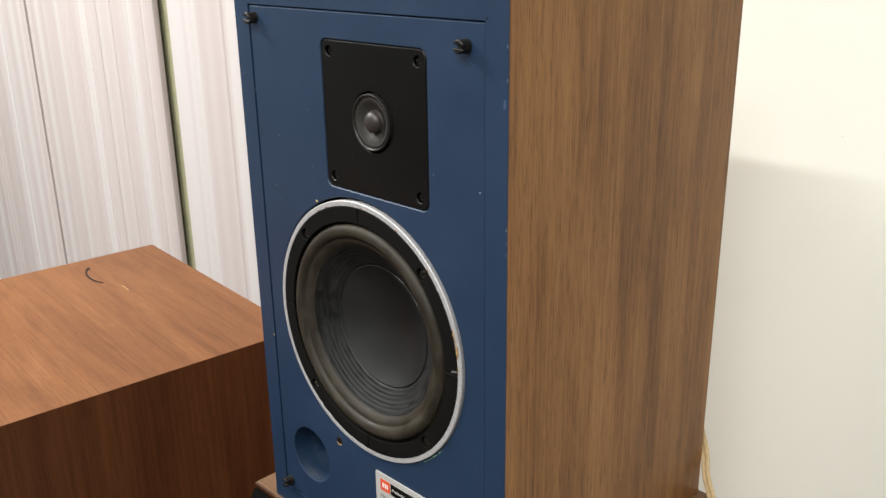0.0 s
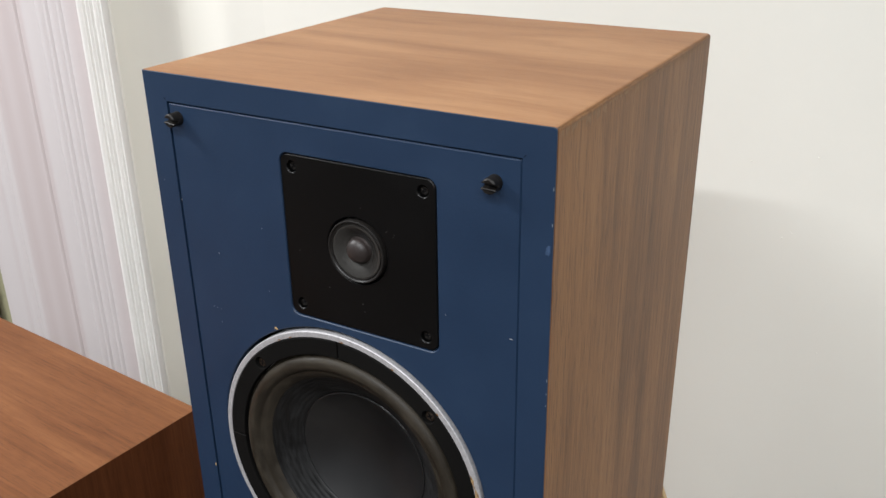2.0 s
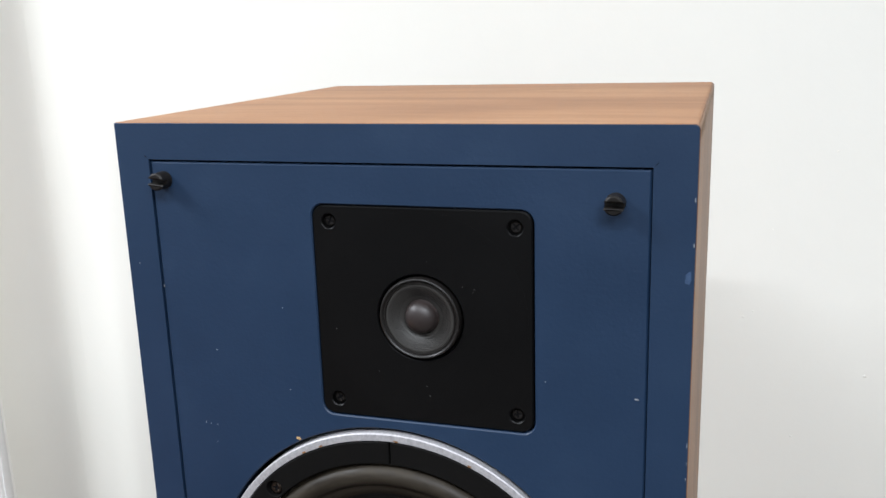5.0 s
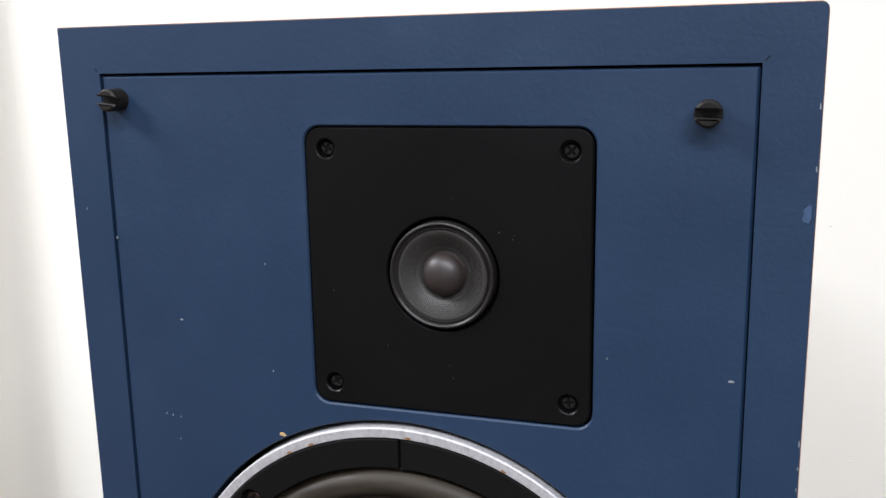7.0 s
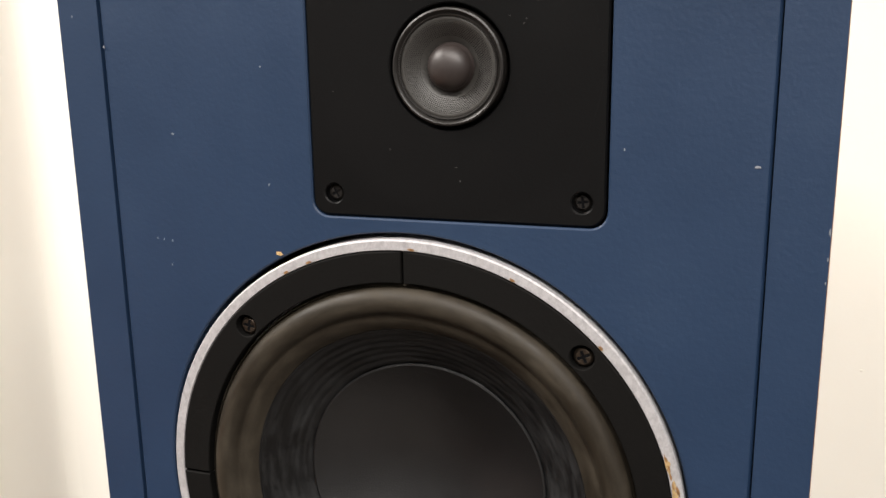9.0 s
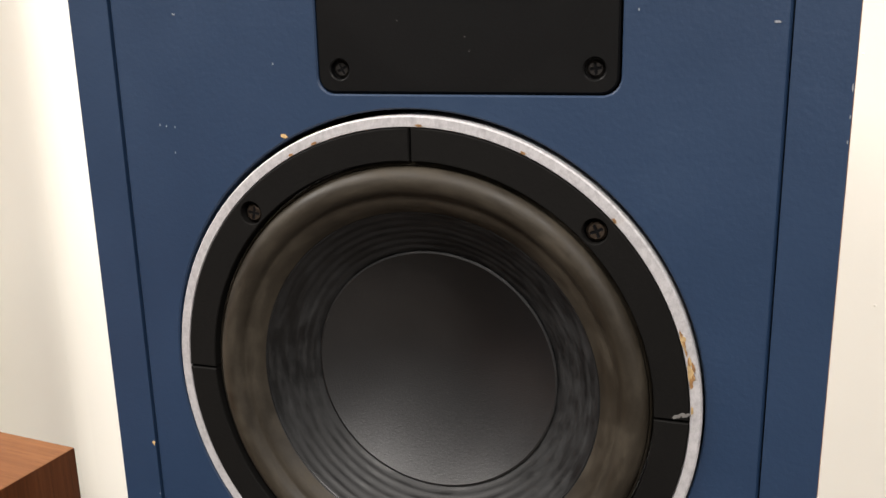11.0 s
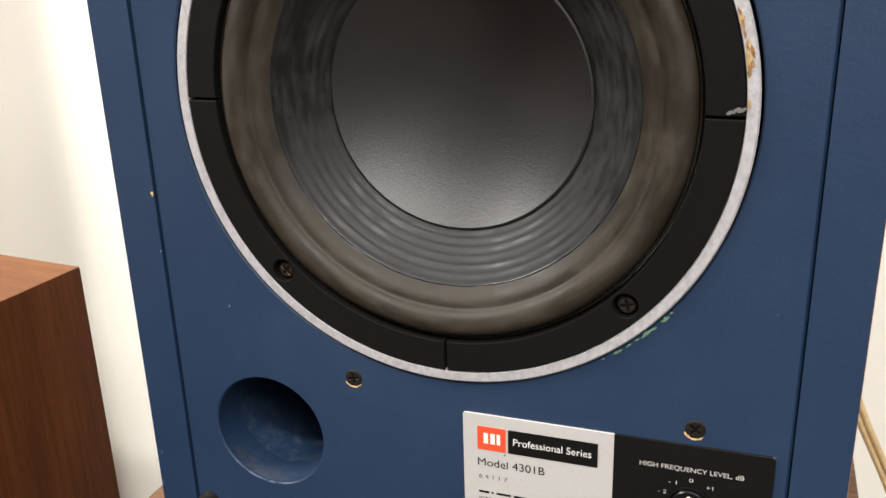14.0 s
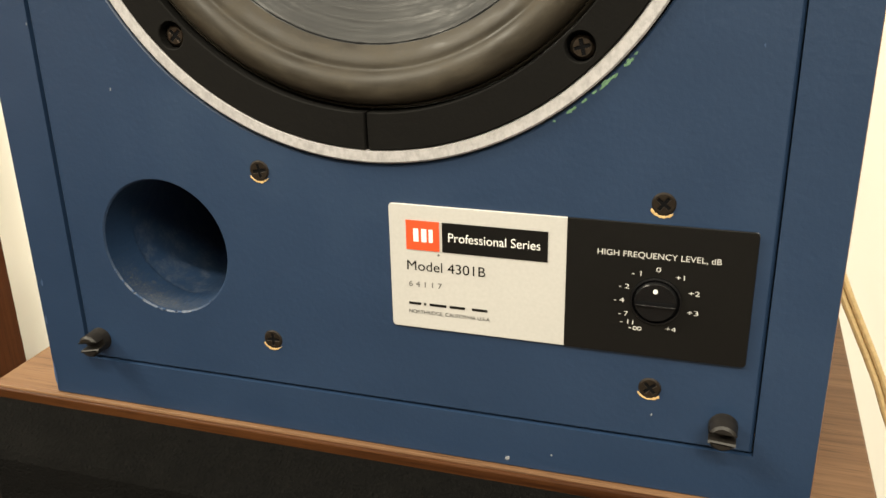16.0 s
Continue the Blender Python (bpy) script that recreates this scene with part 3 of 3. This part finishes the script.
baf = [(BX0 + g, BZ0 + g), (BX1 - g, BZ0 + g), (BX1 - g, BZ1 - 2 * g), (BX0 + g, BZ1 - 2 * g)]
part("baffle", plate(baf, [circle(WX - 0.0006, WZ + 0.0006, WR + 0.0015, 128), circle(PX, PZ, PR, 64), rounded(-0.0375, 0.0750, 0.3318, 0.4432, 0.0065)], 0.0006, 0.018, 0.0011, 0.0006, rect=(BX0, BX1, BZ0, BZ1)), BLUE, spk, "matt blue painted baffle board")
part("groove_liner", plate(rect_in, [[(BX0 + 0.004, BZ0 + 0.004), (BX1 - 0.004, BZ0 + 0.004), (BX1 - 0.004, BZ1 - 0.004), (BX0 + 0.004, BZ1 - 0.004)]], 0.0185, 0.0195), GAP_SHADE, spk)

# port
port = part("port", lathe([(PR, 0.0175), (PR, 0.082), (PR + 0.002, 0.082), (PR + 0.002, 0.0175)], PX, PZ, 64), DUSTY, spk, "round blue bass port, dusty inside", smooth=True)
# the deep end is coloured black to stand for the shade in it
part("port_tube", lathe([(PR + 0.0004, 0.0815), (PR + 0.0004, 0.150), (0, 0.150)], PX, PZ, 64), GAP_SHADE, port, "inside of the port, black in place of its shade", smooth=True)
rng = random.Random(9)
for i in range(13):
    a = radians(rng.uniform(205, 325))
    flake(PX + (PR + rng.uniform(-0.0002, 0.0008)) * math.cos(a), PZ + (PR + rng.uniform(-0.0002, 0.0008)) * math.sin(a), rng.uniform(0.0006, 0.0022), 0.0006, 0.0006, SCUFF, spk, turn=a + math.pi / 2, seed=i)

# dust lying inside the lower lip of the port
dust, rng = bmesh.new(), random.Random(21)
for i in range(2600):
    a, y = radians(rng.gauss(252, 24)), min(0.045, 0.0020 + abs(rng.gauss(0, 0.006)))
    if not 195 < math.degrees(a) < 315:
        continue
    size, r = rng.uniform(0.00005, 0.00020), PR - 0.00008
    ring = []
    for k in range(6):
        b, q = math.pi * k / 3, size * rng.uniform(0.5, 1.2)
        ring.append(dust.verts.new((PX + r * math.cos(a + q / r * math.cos(b)), y + q * math.sin(b), PZ + r * math.sin(a + q / r * math.cos(b)))))
    dust.faces.new(ring)
tagged(part("settled_dust", dust, DUST, port, "pale grey dust settled on the lower lip"), kind="stuff")

# woofer
woofer = part("woofer", lathe([(WR, 0.012), (WR, -0.0006), (WR - 0.0006, -0.0012), (0.1037, -0.0012), (0.1034, -0.0008), (0.1034, 0.006), (0.0890, 0.006), (0.0885, 0.012)], WX, WZ, 160), ALU, spk, "scratched cast aluminium woofer ring", smooth=True)
for k in range(4):
    a0, a1 = radians(90 * k + 0.28), radians(90 * k + 89.72)
    loop = [(WX + 0.1031 * math.cos(a0 + (a1 - a0) * i / 40), WZ + 0.1031 * math.sin(a0 + (a1 - a0) * i / 40)) for i in range(41)]
    loop += [(WX + 0.0909 * math.cos(a1 + (a0 - a1) * i / 40), WZ + 0.0909 * math.sin(a1 + (a0 - a1) * i / 40)) for i in range(41)]
    am = radians(45 + 90 * k)
    sx, sz = WX + 0.0965 * math.cos(am), WZ + 0.0965 * math.sin(am)
    part("gasket", plate(loop, [circle(sx, sz, 0.0046, 28)], -0.0016, 0.0052, 0.0004, 0.0003), RUBBER, woofer, "black gasket segment")
    part("screw_well", lathe([(0.0046, 0.0030), (0, 0.0030)], sx, sz, 28), GAP_SHADE, woofer)
    screw(sx + 0.0003, sz - 0.0003, 0.0002, 0.0037, woofer, 0.4 + k)

roll = [(0.0906, 0.006), (0.0901, 0.0015), (0.0894, 0.0008)]
for i in range(11):
    a = math.pi * i / 12
    roll.append((0.0832 + 0.0058 * math.cos(a), 0.0026 - 0.0058 * math.sin(a)))
roll += [(0.0777, 0.0004), (0.0771, 0.0007), (0.0763, 0.0008), (0.0752, 0.0012), (0.0738, 0.0020), (0.0722, 0.0034), (0.0706, 0.0052)]
part("surround", lathe(roll, WX, WZ, 160), ROLL, woofer, "dark grey rolled foam surround", smooth=True)

cone = [(0.0708, 0.0054)]
for i in range(6):
    r0, r1 = 0.0695 - 0.0029 * i, 0.0695 - 0.0029 * (i + 1)
    for k in range(5):
        u = k / 5
        r = r0 + (r1 - r0) * u
        cone.append((r, 0.0056 + (0.0708 - r) * 0.71 - 0.00024 * math.sin(math.pi * u)))
cone += [(0.0520, 0.0192), (0.0514, 0.0196)]
part("cone", lathe(cone, WX, WZ, 160), CONE, woofer, "ribbed black paper cone", smooth=True)
cap = [(0.0516, 0.0186), (0.0508, 0.0184)] + [(0.0508 * math.cos(math.pi / 2 * i / 18), 0.0184 + 0.0175 * (1 - math.cos(math.pi / 2 * i / 18) ** 2)) for i in range(1, 18)] + [(0, 0.0359)]
part("dust_cap", lathe(cap, WX, WZ, 160), CAP, woofer, "dished lacquered black dust cap", smooth=True)



def glue_bead(r0, y0, thick, seed):
    """A ragged ring of dried glue, uneven along its length."""
    rng, bm, rings, n = random.Random(seed), bmesh.new(), [], 220
    wob = [rng.uniform(0.1, 1.0) for _ in range(n)]
    wob = [(wob[i - 1] + 2 * wob[i] + wob[(i + 1) % n]) / 4 for i in range(n)]
    for i in range(n):
        a, k = 2 * math.pi * i / n, thick * wob[i]
        rc = r0 + thick * 0.4 * (wob[(i * 7) % n] - 0.65)
        rings.append([bm.verts.new((WX + (rc + k * math.cos(b)) * math.cos(a), y0 - k * 0.6 * math.sin(b), WZ + (rc + k * math.cos(b)) * math.sin(a))) for b in (2 * math.pi * q / 6 for q in range(6))])
    for i in range(n):
        for q in range(6):
            bm.faces.new((rings[i][q], rings[i][(q + 1) % 6], rings[(i + 1) % n][(q + 1) % 6], rings[(i + 1) % n][q]))
    return bm


part("glue_bead", glue_bead(0.0702, 0.0058, 0.00055, 4), GLUE, woofer, "thin ragged bead of dried glue", smooth=True)
part("glue_bead", glue_bead(0.0513, 0.0192, 0.00045, 6), GLUE, woofer, "thin ragged bead of dried glue", smooth=True)

# tweeter
tweeter = part("tweeter", plate(rounded(-0.0370, 0.0745, 0.3323, 0.4427, 0.0062), [circle(TX - 0.0008, TZ, 0.0221, 72)] + [circle(x, z, 0.0037, 28) for x in (-0.0282, 0.0662) for z in (0.3408, 0.4346)], 0.0004, 0.010, 0.0007, 0.0005), PLATE, spk, "square black tweeter plate with rounded corners")
tweeter.location = (-0.0004, 0.0007, 0)
disc = circle(TX, TZ, 0.0538, 96)
part("raised_disc", plate(disc, [circle(TX - 0.0008, TZ, 0.0229, 72)], 0.00036, 0.0006), PLATE, tweeter)
for i, (x, z) in enumerate(((-0.0282, 0.3408), (-0.0282, 0.4346), (0.0662, 0.3408), (0.0662, 0.4346))):
    screw(x, z, 0.0024, 0.0031, tweeter, 0.5 + 0.6 * i, PEG)
    part("screw_well", lathe([(0.0038, 0.0036), (0, 0.0036)], x, z, 28), PLATE, tweeter)
front_set = part("rim", lathe([(0.0207, 0.009), (0.0207, 0.0008), (0.0204, -0.0001), (0.0198, -0.0004), (0.0192, -0.0001), (0.0188, 0.0006), (0.0184, 0.0007), (0.0181, 0.0001), (0.0178, 0.0002), (0.0176, 0.0009)], TX, TZ, 96), RIM, tweeter, "glossy black tweeter rim", smooth=True)
part("rim_gap", lathe([(0.0226, 0.0085), (0.0200, 0.0085)], TX - 0.0008, TZ, 72), GAP_SHADE, tweeter)
front_set.location = (-0.0008, -0.0012, 0)
tcone = lathe([(0.0178, 0.0009), (0.0172, 0.0006), (0.0165, 0.0007), (0.0105, 0.0034), (0.0088, 0.0046)], TX, TZ, 96)
front_set = part("tweeter_cone", tcone, MESH, tweeter, "grey dimpled tweeter cone", smooth=True)
front_set.location = (-0.0008, -0.0012, 0)
front_set = part("tweeter_dome", lathe([(0.0089, 0.0048), (0.0084, 0.0036)] + [(0.0082 * math.cos(math.pi / 2 * i / 10), 0.0034 - 0.0058 * math.sin(math.pi / 2 * i / 10)) for i in range(11)], TX, TZ, 64), DOME, tweeter, "brownish grey tweeter dome", smooth=True)
front_set.location = (-0.0008, -0.0012, 0)

# dust on the tweeter plate
for i, (x, z) in enumerate(((0.0402, 0.4048), (0.0460, 0.4038), (0.0452, 0.4022), (0.0224, 0.4166), (0.0220, 0.3470), (-0.0048, 0.3580), (-0.0270, 0.3790), (0.0205, 0.3520))):
    flake(x, z, 0.0006, 0.0003, 0.0002, GREYINK, tweeter, "dust_speck", 0.4 * i, i)
# rows of dimples in the tweeter cone
dimples = bmesh.new()
for k in range(9):
    r = 0.0112 + 0.0006 * k
    y = 0.0002 + (0.0168 - r) * 0.51 - 0.00014
    n = int(2 * math.pi * r / 0.00075)
    for i in range(n):
        a = 2 * math.pi * (i + 0.5 * (k % 2)) / n
        c = Vector((TX + r * math.cos(a), y, TZ + r * math.sin(a)))
        vs = [dimples.verts.new(c + 0.0002 * Vector((math.cos(b), 0.6 * math.cos(b - a), math.sin(b)))) for b in (0, math.pi / 2, math.pi, 3 * math.pi / 2)]
        dimples.faces.new(vs)
front_set = tagged(part("dimple", dimples, GAP_SHADE, tweeter), kind="stuff")
front_set.location = (-0.0008, -0.0012, 0)


# grille pegs
def peg(x, z, turn):
    r, ln = 0.0045, 0.0080
    s = 0.0013
    bm = bmesh.new()
    body = lathe([(r * 1.03, 0.0016), (r * 1.03, -0.0010), (r, -0.0014), (r, -0.0034), (0, -0.0034)], 0, 0, 40)
    ob = part("grille_peg", body, PEG, spk, "black slotted grille peg", smooth=True)
    for sign in (1, -1):
        loop = [(r * math.cos(a), sign * r * math.sin(a)) for a in [math.asin(s / r) + (math.pi - 2 * math.asin(s / r)) * i / 16 for i in range(17)]]
        if sign < 0:
            loop.reverse()
        jaw = part("peg_jaw", plate(loop, [], -ln, -0.0032, 0.0008), PEG, ob)
    ob.location, ob.rotation_euler = (x, 0, z), (0, radians(turn), 0)


for x, z, turn in ((-0.1198, 0.4535, 6), (0.1118, 0.4480, 2), (-0.1205, 0.0282, -12), (0.1178, 0.0285, 4)):
    peg(x, z, turn)

# baffle screws with bare wood showing beside them
for i, (x, z) in enumerate(((-0.0421, 0.1032), (0.0941, 0.1022), (-0.0431, 0.0382), (0.0938, 0.0388))):
    screw(x, z, 0.0001, 0.0037, spk, 0.2 + 0.7 * i, OXIDE, 0.14)
    rng = random.Random(70 + i)
    for k in range(11):
        a = radians(215 + 9.5 * k + rng.uniform(-4, 4))
        flake(x + 0.0041 * math.cos(a), z + 0.0041 * math.sin(a), 0.0015, rng.uniform(0.0004, 0.0013), 0.0006, RAWWOOD, spk, "bare_wood_chip", a + math.pi / 2, k + i * 17)

# badge
badge = part("badge", plate(rounded(0.005, 0.1222, 0.0518, 0.0965, 0.0012, 4), [], 0.0004, 0.0012, 0.0001), BADGE, spk, "silver and black badge with printed words")
badge.location = (0.0002, -0.0006, -0.0009)
BY = 0.0002
part("black_panel", plate([(0.0650, 0.05175), (0.1210, 0.05175), (0.1219, 0.0521), (0.12226, 0.0530), (0.12226, 0.0953), (0.1219, 0.0962), (0.1210, 0.09656), (0.0650, 0.09656)], [], BY, 0.0011, 0.0001), INK, badge, "black printed panel")
part("red_logo_block", plate([(0.0110, 0.0808), (0.0226, 0.0808), (0.0226, 0.0912), (0.0110, 0.0912)], [], BY, 0.0006), RED, badge, "orange red logo block")
for x0, x1, z0, z1 in ((0.0136, 0.0154, 0.0838, 0.0884), (0.0164, 0.0182, 0.0838, 0.0884), (0.0190, 0.0204, 0.0838, 0.0884)):
    part("logo_bar", plate([(x0, z0), (x1, z0), (x1, z1), (x0, z1)], [], BY - 0.0001, 0.0003), WHITE, badge)
part("black_strip", plate([(0.0236, 0.0808), (0.0590, 0.0808), (0.0590, 0.0912), (0.0236, 0.0912)], [], BY, 0.0006), INK, badge)
TY = BY - 0.00012
lettering("Professional Series", 0.0258, 0.0566, 0.0847, 0.0878, TY, WHITE, badge)
lettering("Model 4301B", 0.0110, 0.0384, 0.0733, 0.0768, TY + 0.0002, INK, badge)
lettering("6 4 1 1 7", 0.0114, 0.0232, 0.0673, 0.0693, TY + 0.0002, GREYINK, badge)
lettering("NORTHRIDGE, CALIFORNIA U.S.A", 0.0112, 0.0398, 0.0570, 0.0586, TY + 0.0002, INK, badge)
for x0, x1 in ((0.0112, 0.0156), (0.0166, 0.0174), (0.0186, 0.0246), (0.0258, 0.0312), (0.0336, 0.0390)):
    part("printed_bar", plate([(x0, 0.0605), (x1, 0.0605), (x1, 0.0614), (x0, 0.0614)], [], TY + 0.0002, 0.0005), INK, badge)
part("registered_dot", plate(circle(0.0222, 0.0795, 0.0004, 14), [], TY + 0.0002, 0.0004), GREYINK, badge)
lettering("HIGH FREQUENCY LEVEL, dB", 0.0748, 0.1122, 0.0851, 0.0874, TY, DIALINK, badge)
for s, x, z, w in (("0", 0.0938, 0.0820, 0.0014), ("- 1", 0.0872, 0.0802, 0.0030), ("+1", 0.1005, 0.0800, 0.0026), ("- 2", 0.0836, 0.0755, 0.0032), ("+2", 0.1050, 0.0752, 0.0034),
                   ("- 4", 0.0822, 0.0706, 0.0032), ("+3", 0.1050, 0.0686, 0.0034), ("- 7", 0.0838, 0.0660, 0.0030), ("- 11", 0.0850, 0.0632, 0.0042), ("+4", 0.0988, 0.0622, 0.0032)):
    lettering(s, x - w / 2, x + w / 2, z - 0.0008, z + 0.0008, TY, DIALINK, badge, "dial_figure")
lettering("-", 0.0858, 0.0866, 0.0610, 0.0613, TY, DIALINK, badge, "dial_figure")
for cx in (0.0877, 0.0891):
    part("dial_figure", plate(circle(cx, 0.0612, 0.0007, 16), [circle(cx, 0.0612, 0.00045, 16)], TY, 0.0003), DIALINK, badge)

# level control
KX, KZ = 0.0936, 0.0713
knob = part("level_knob", lathe([(0.0080, 0.0004), (0.0080, -0.0004), (0.0074, -0.0006), (0.0071, 0.0002), (0.0068, -0.0002), (0.0066, -0.0010), (0.0062, -0.0014), (0, -0.0014)], KX, KZ, 56), GLOSS, spk, "round black level control with white dot", smooth=True)
knob.location = (0.0002, -0.0006, -0.0009)
part("knob_slot", plate([(KX - 0.0060, KZ - 0.0008), (KX + 0.0060, KZ - 0.0008), (KX + 0.0060, KZ + 0.0003), (KX - 0.0060, KZ + 0.0003)], [], -0.0016, -0.0013), GAP_SHADE, knob)
part("knob_ridge", plate([(KX - 0.0060, KZ - 0.0014), (KX + 0.0060, KZ - 0.0014), (KX + 0.0060, KZ - 0.0008), (KX - 0.0060, KZ - 0.0008)], [], -0.0020, -0.0012, 0.0001), GLOSS, knob)
part("white_dot", plate(circle(KX - 0.0002, 0.0752, 0.00075, 20), [], -0.0016, -0.0012), WHITE, knob)

# wear on the front
FY, BF = 0.0, 0.0006
for x, z, w, h, y, mat in ((-0.0531, 0.3156, 0.0040, 0.0018, BF, RAWWOOD), (0.1230, 0.3553, 0.0026, 0.0011, BF, PALECHIP), (-0.1285, 0.1762, 0.0018, 0.0024, FY, RAWWOOD), (-0.0980, 0.3620, 0.0016, 0.0008, BF, PALECHIP),
                           (-0.1262, 0.3960, 0.0007, 0.0014, FY, PALECHIP), (-0.1400, 0.4080, 0.0007, 0.0012, FY, PALECHIP), (0.1460, 0.4500, 0.0007, 0.0030, FY, PALECHIP), (0.1460, 0.4300, 0.0006, 0.0024, FY, PALECHIP),
                           (0.1462, 0.3350, 0.0006, 0.0034, FY, PALECHIP), (0.1462, 0.3260, 0.0006, 0.0018, FY, PALECHIP), (0.1461, 0.3180, 0.0006, 0.0014, FY, PALECHIP), (0.1442, 0.4150, 0.0036, 0.0075, FY, SCUFF),
                           (-0.1460, 0.4780, 0.0010, 0.0040, FY, SCUFF), (-0.1462, 0.0080, 0.0012, 0.0120, FY, SCUFF), (-0.1455, 0.0330, 0.0009, 0.0040, FY, SCUFF),
                           (-0.1440, 0.0500, 0.0012, 0.0030, FY, SCUFF), (-0.1090, 0.3190, 0.0006, 0.0010, BF, PALECHIP), (-0.1060, 0.3186, 0.0006, 0.0009, BF, PALECHIP), (-0.1020, 0.3183, 0.0005, 0.0010, BF, PALECHIP),
                           (-0.1030, 0.3080, 0.0005, 0.0010, BF, PALECHIP), (-0.0980, 0.1290, 0.0006, 0.0012, BF, PALECHIP), (0.0464, 0.0033, 0.0020, 0.0018, FY, PALECHIP), (0.0554, -0.0004, 0.0024, 0.0009, FY, PALECHIP),
                           (0.0622, 0.0072, 0.0006, 0.0012, FY, PALECHIP), (0.0950, 0.0290, 0.0007, 0.0012, BF, PALECHIP), (-0.0560, 0.3430, 0.0006, 0.0010, BF, PALECHIP), (-0.0570, 0.3880, 0.0005, 0.0010, BF, PALECHIP),
                           (0.0800, 0.3600, 0.0005, 0.0012, BF, PALECHIP), (0.1180, 0.1500, 0.0006, 0.0014, BF, SCUFF), (-0.1283, 0.1510, 0.0005, 0.0010, FY, PALECHIP)):
    flake(x, z, w, h, y, mat, spk)
# open mitres at the frame's upper inner corners
for x, z, turn in ((BX0, BZ1, 135), (BX1, BZ1, 45)):
    a = radians(turn)
    flake(x + 0.0018 * math.cos(a), z + 0.0018 * math.sin(a), 0.0030, 0.0003, FY, GAP_SHADE, spk, "mitre_crack", a)
# green and rusty patches at the woofer ring
rng = random.Random(3)
for i in range(22):
    a = radians(rng.uniform(-58, -39))
    flake(WX + (WR + 0.0014 + rng.uniform(-0.0002, 0.0007)) * math.cos(a), WZ + (WR + 0.0014 + rng.uniform(-0.0002, 0.0007)) * math.sin(a), rng.uniform(0.0008, 0.0034), 0.0010, 0.0007, GREEN, spk, "green_stain", a + math.pi / 2, i)
for i in range(20):
    a = radians(rng.gauss(13, 4.5))
    r, mat = 0.1042 + 0.0018 * rng.random() ** 2 * (1.4 if abs(math.degrees(a) - 10) < 4 else 0.4), (RUST, OCHRE)[i % 2]
    flake(WX + r * math.cos(a), WZ + r * math.sin(a), rng.uniform(0.002, 0.0065), rng.uniform(0.0009, 0.0018), -0.0012, mat, woofer, "rust_stain", a + math.pi / 2, i)
for i, deg in enumerate((112, 118, 66, 88, 44)):
    a = radians(deg)
    flake(WX + 0.1042 * math.cos(a), WZ + 0.1042 * math.sin(a), 0.0028, 0.0012, -0.0012, RUST, woofer, "rust_stain", a + math.pi / 2, i + 40)
for i in range(5):
    flake(WX + 0.0985 + 0.001 * i, WZ + 0.0018 + rng.uniform(-0.0003, 0.0014), 0.0026, 0.0014, -0.0017, GREYINK, woofer, "scuff", 0.5, i + 60)


# ---- cord behind ----
cord = thing("speaker_cord", (0, 0, 0), "beige twin-core loudspeaker cord hanging behind the cabinet", "cable")
line = [(0.110, 0.306, 0.800), (0.130, 0.301, 0.770), (0.1465, 0.291, 0.745), (0.156, 0.280, 0.726), (0.169, 0.272, 0.706), (0.185, 0.270, 0.669), (0.197, 0.270, 0.644), (0.208, 0.270, 0.621), (0.218, 0.270, 0.597), (0.236, 0.272, 0.540), (0.250, 0.280, 0.40), (0.255, 0.30, 0.20), (0.265, 0.34, 0.03), (0.30, 0.40, 0.004)]
for off in (-1, 1):
    part("strand", tube([(x + 0.0019 * off, y, z + 0.0008 * off) for x, y, z in line], 0.0021, 8), CORD, cord, smooth=True)
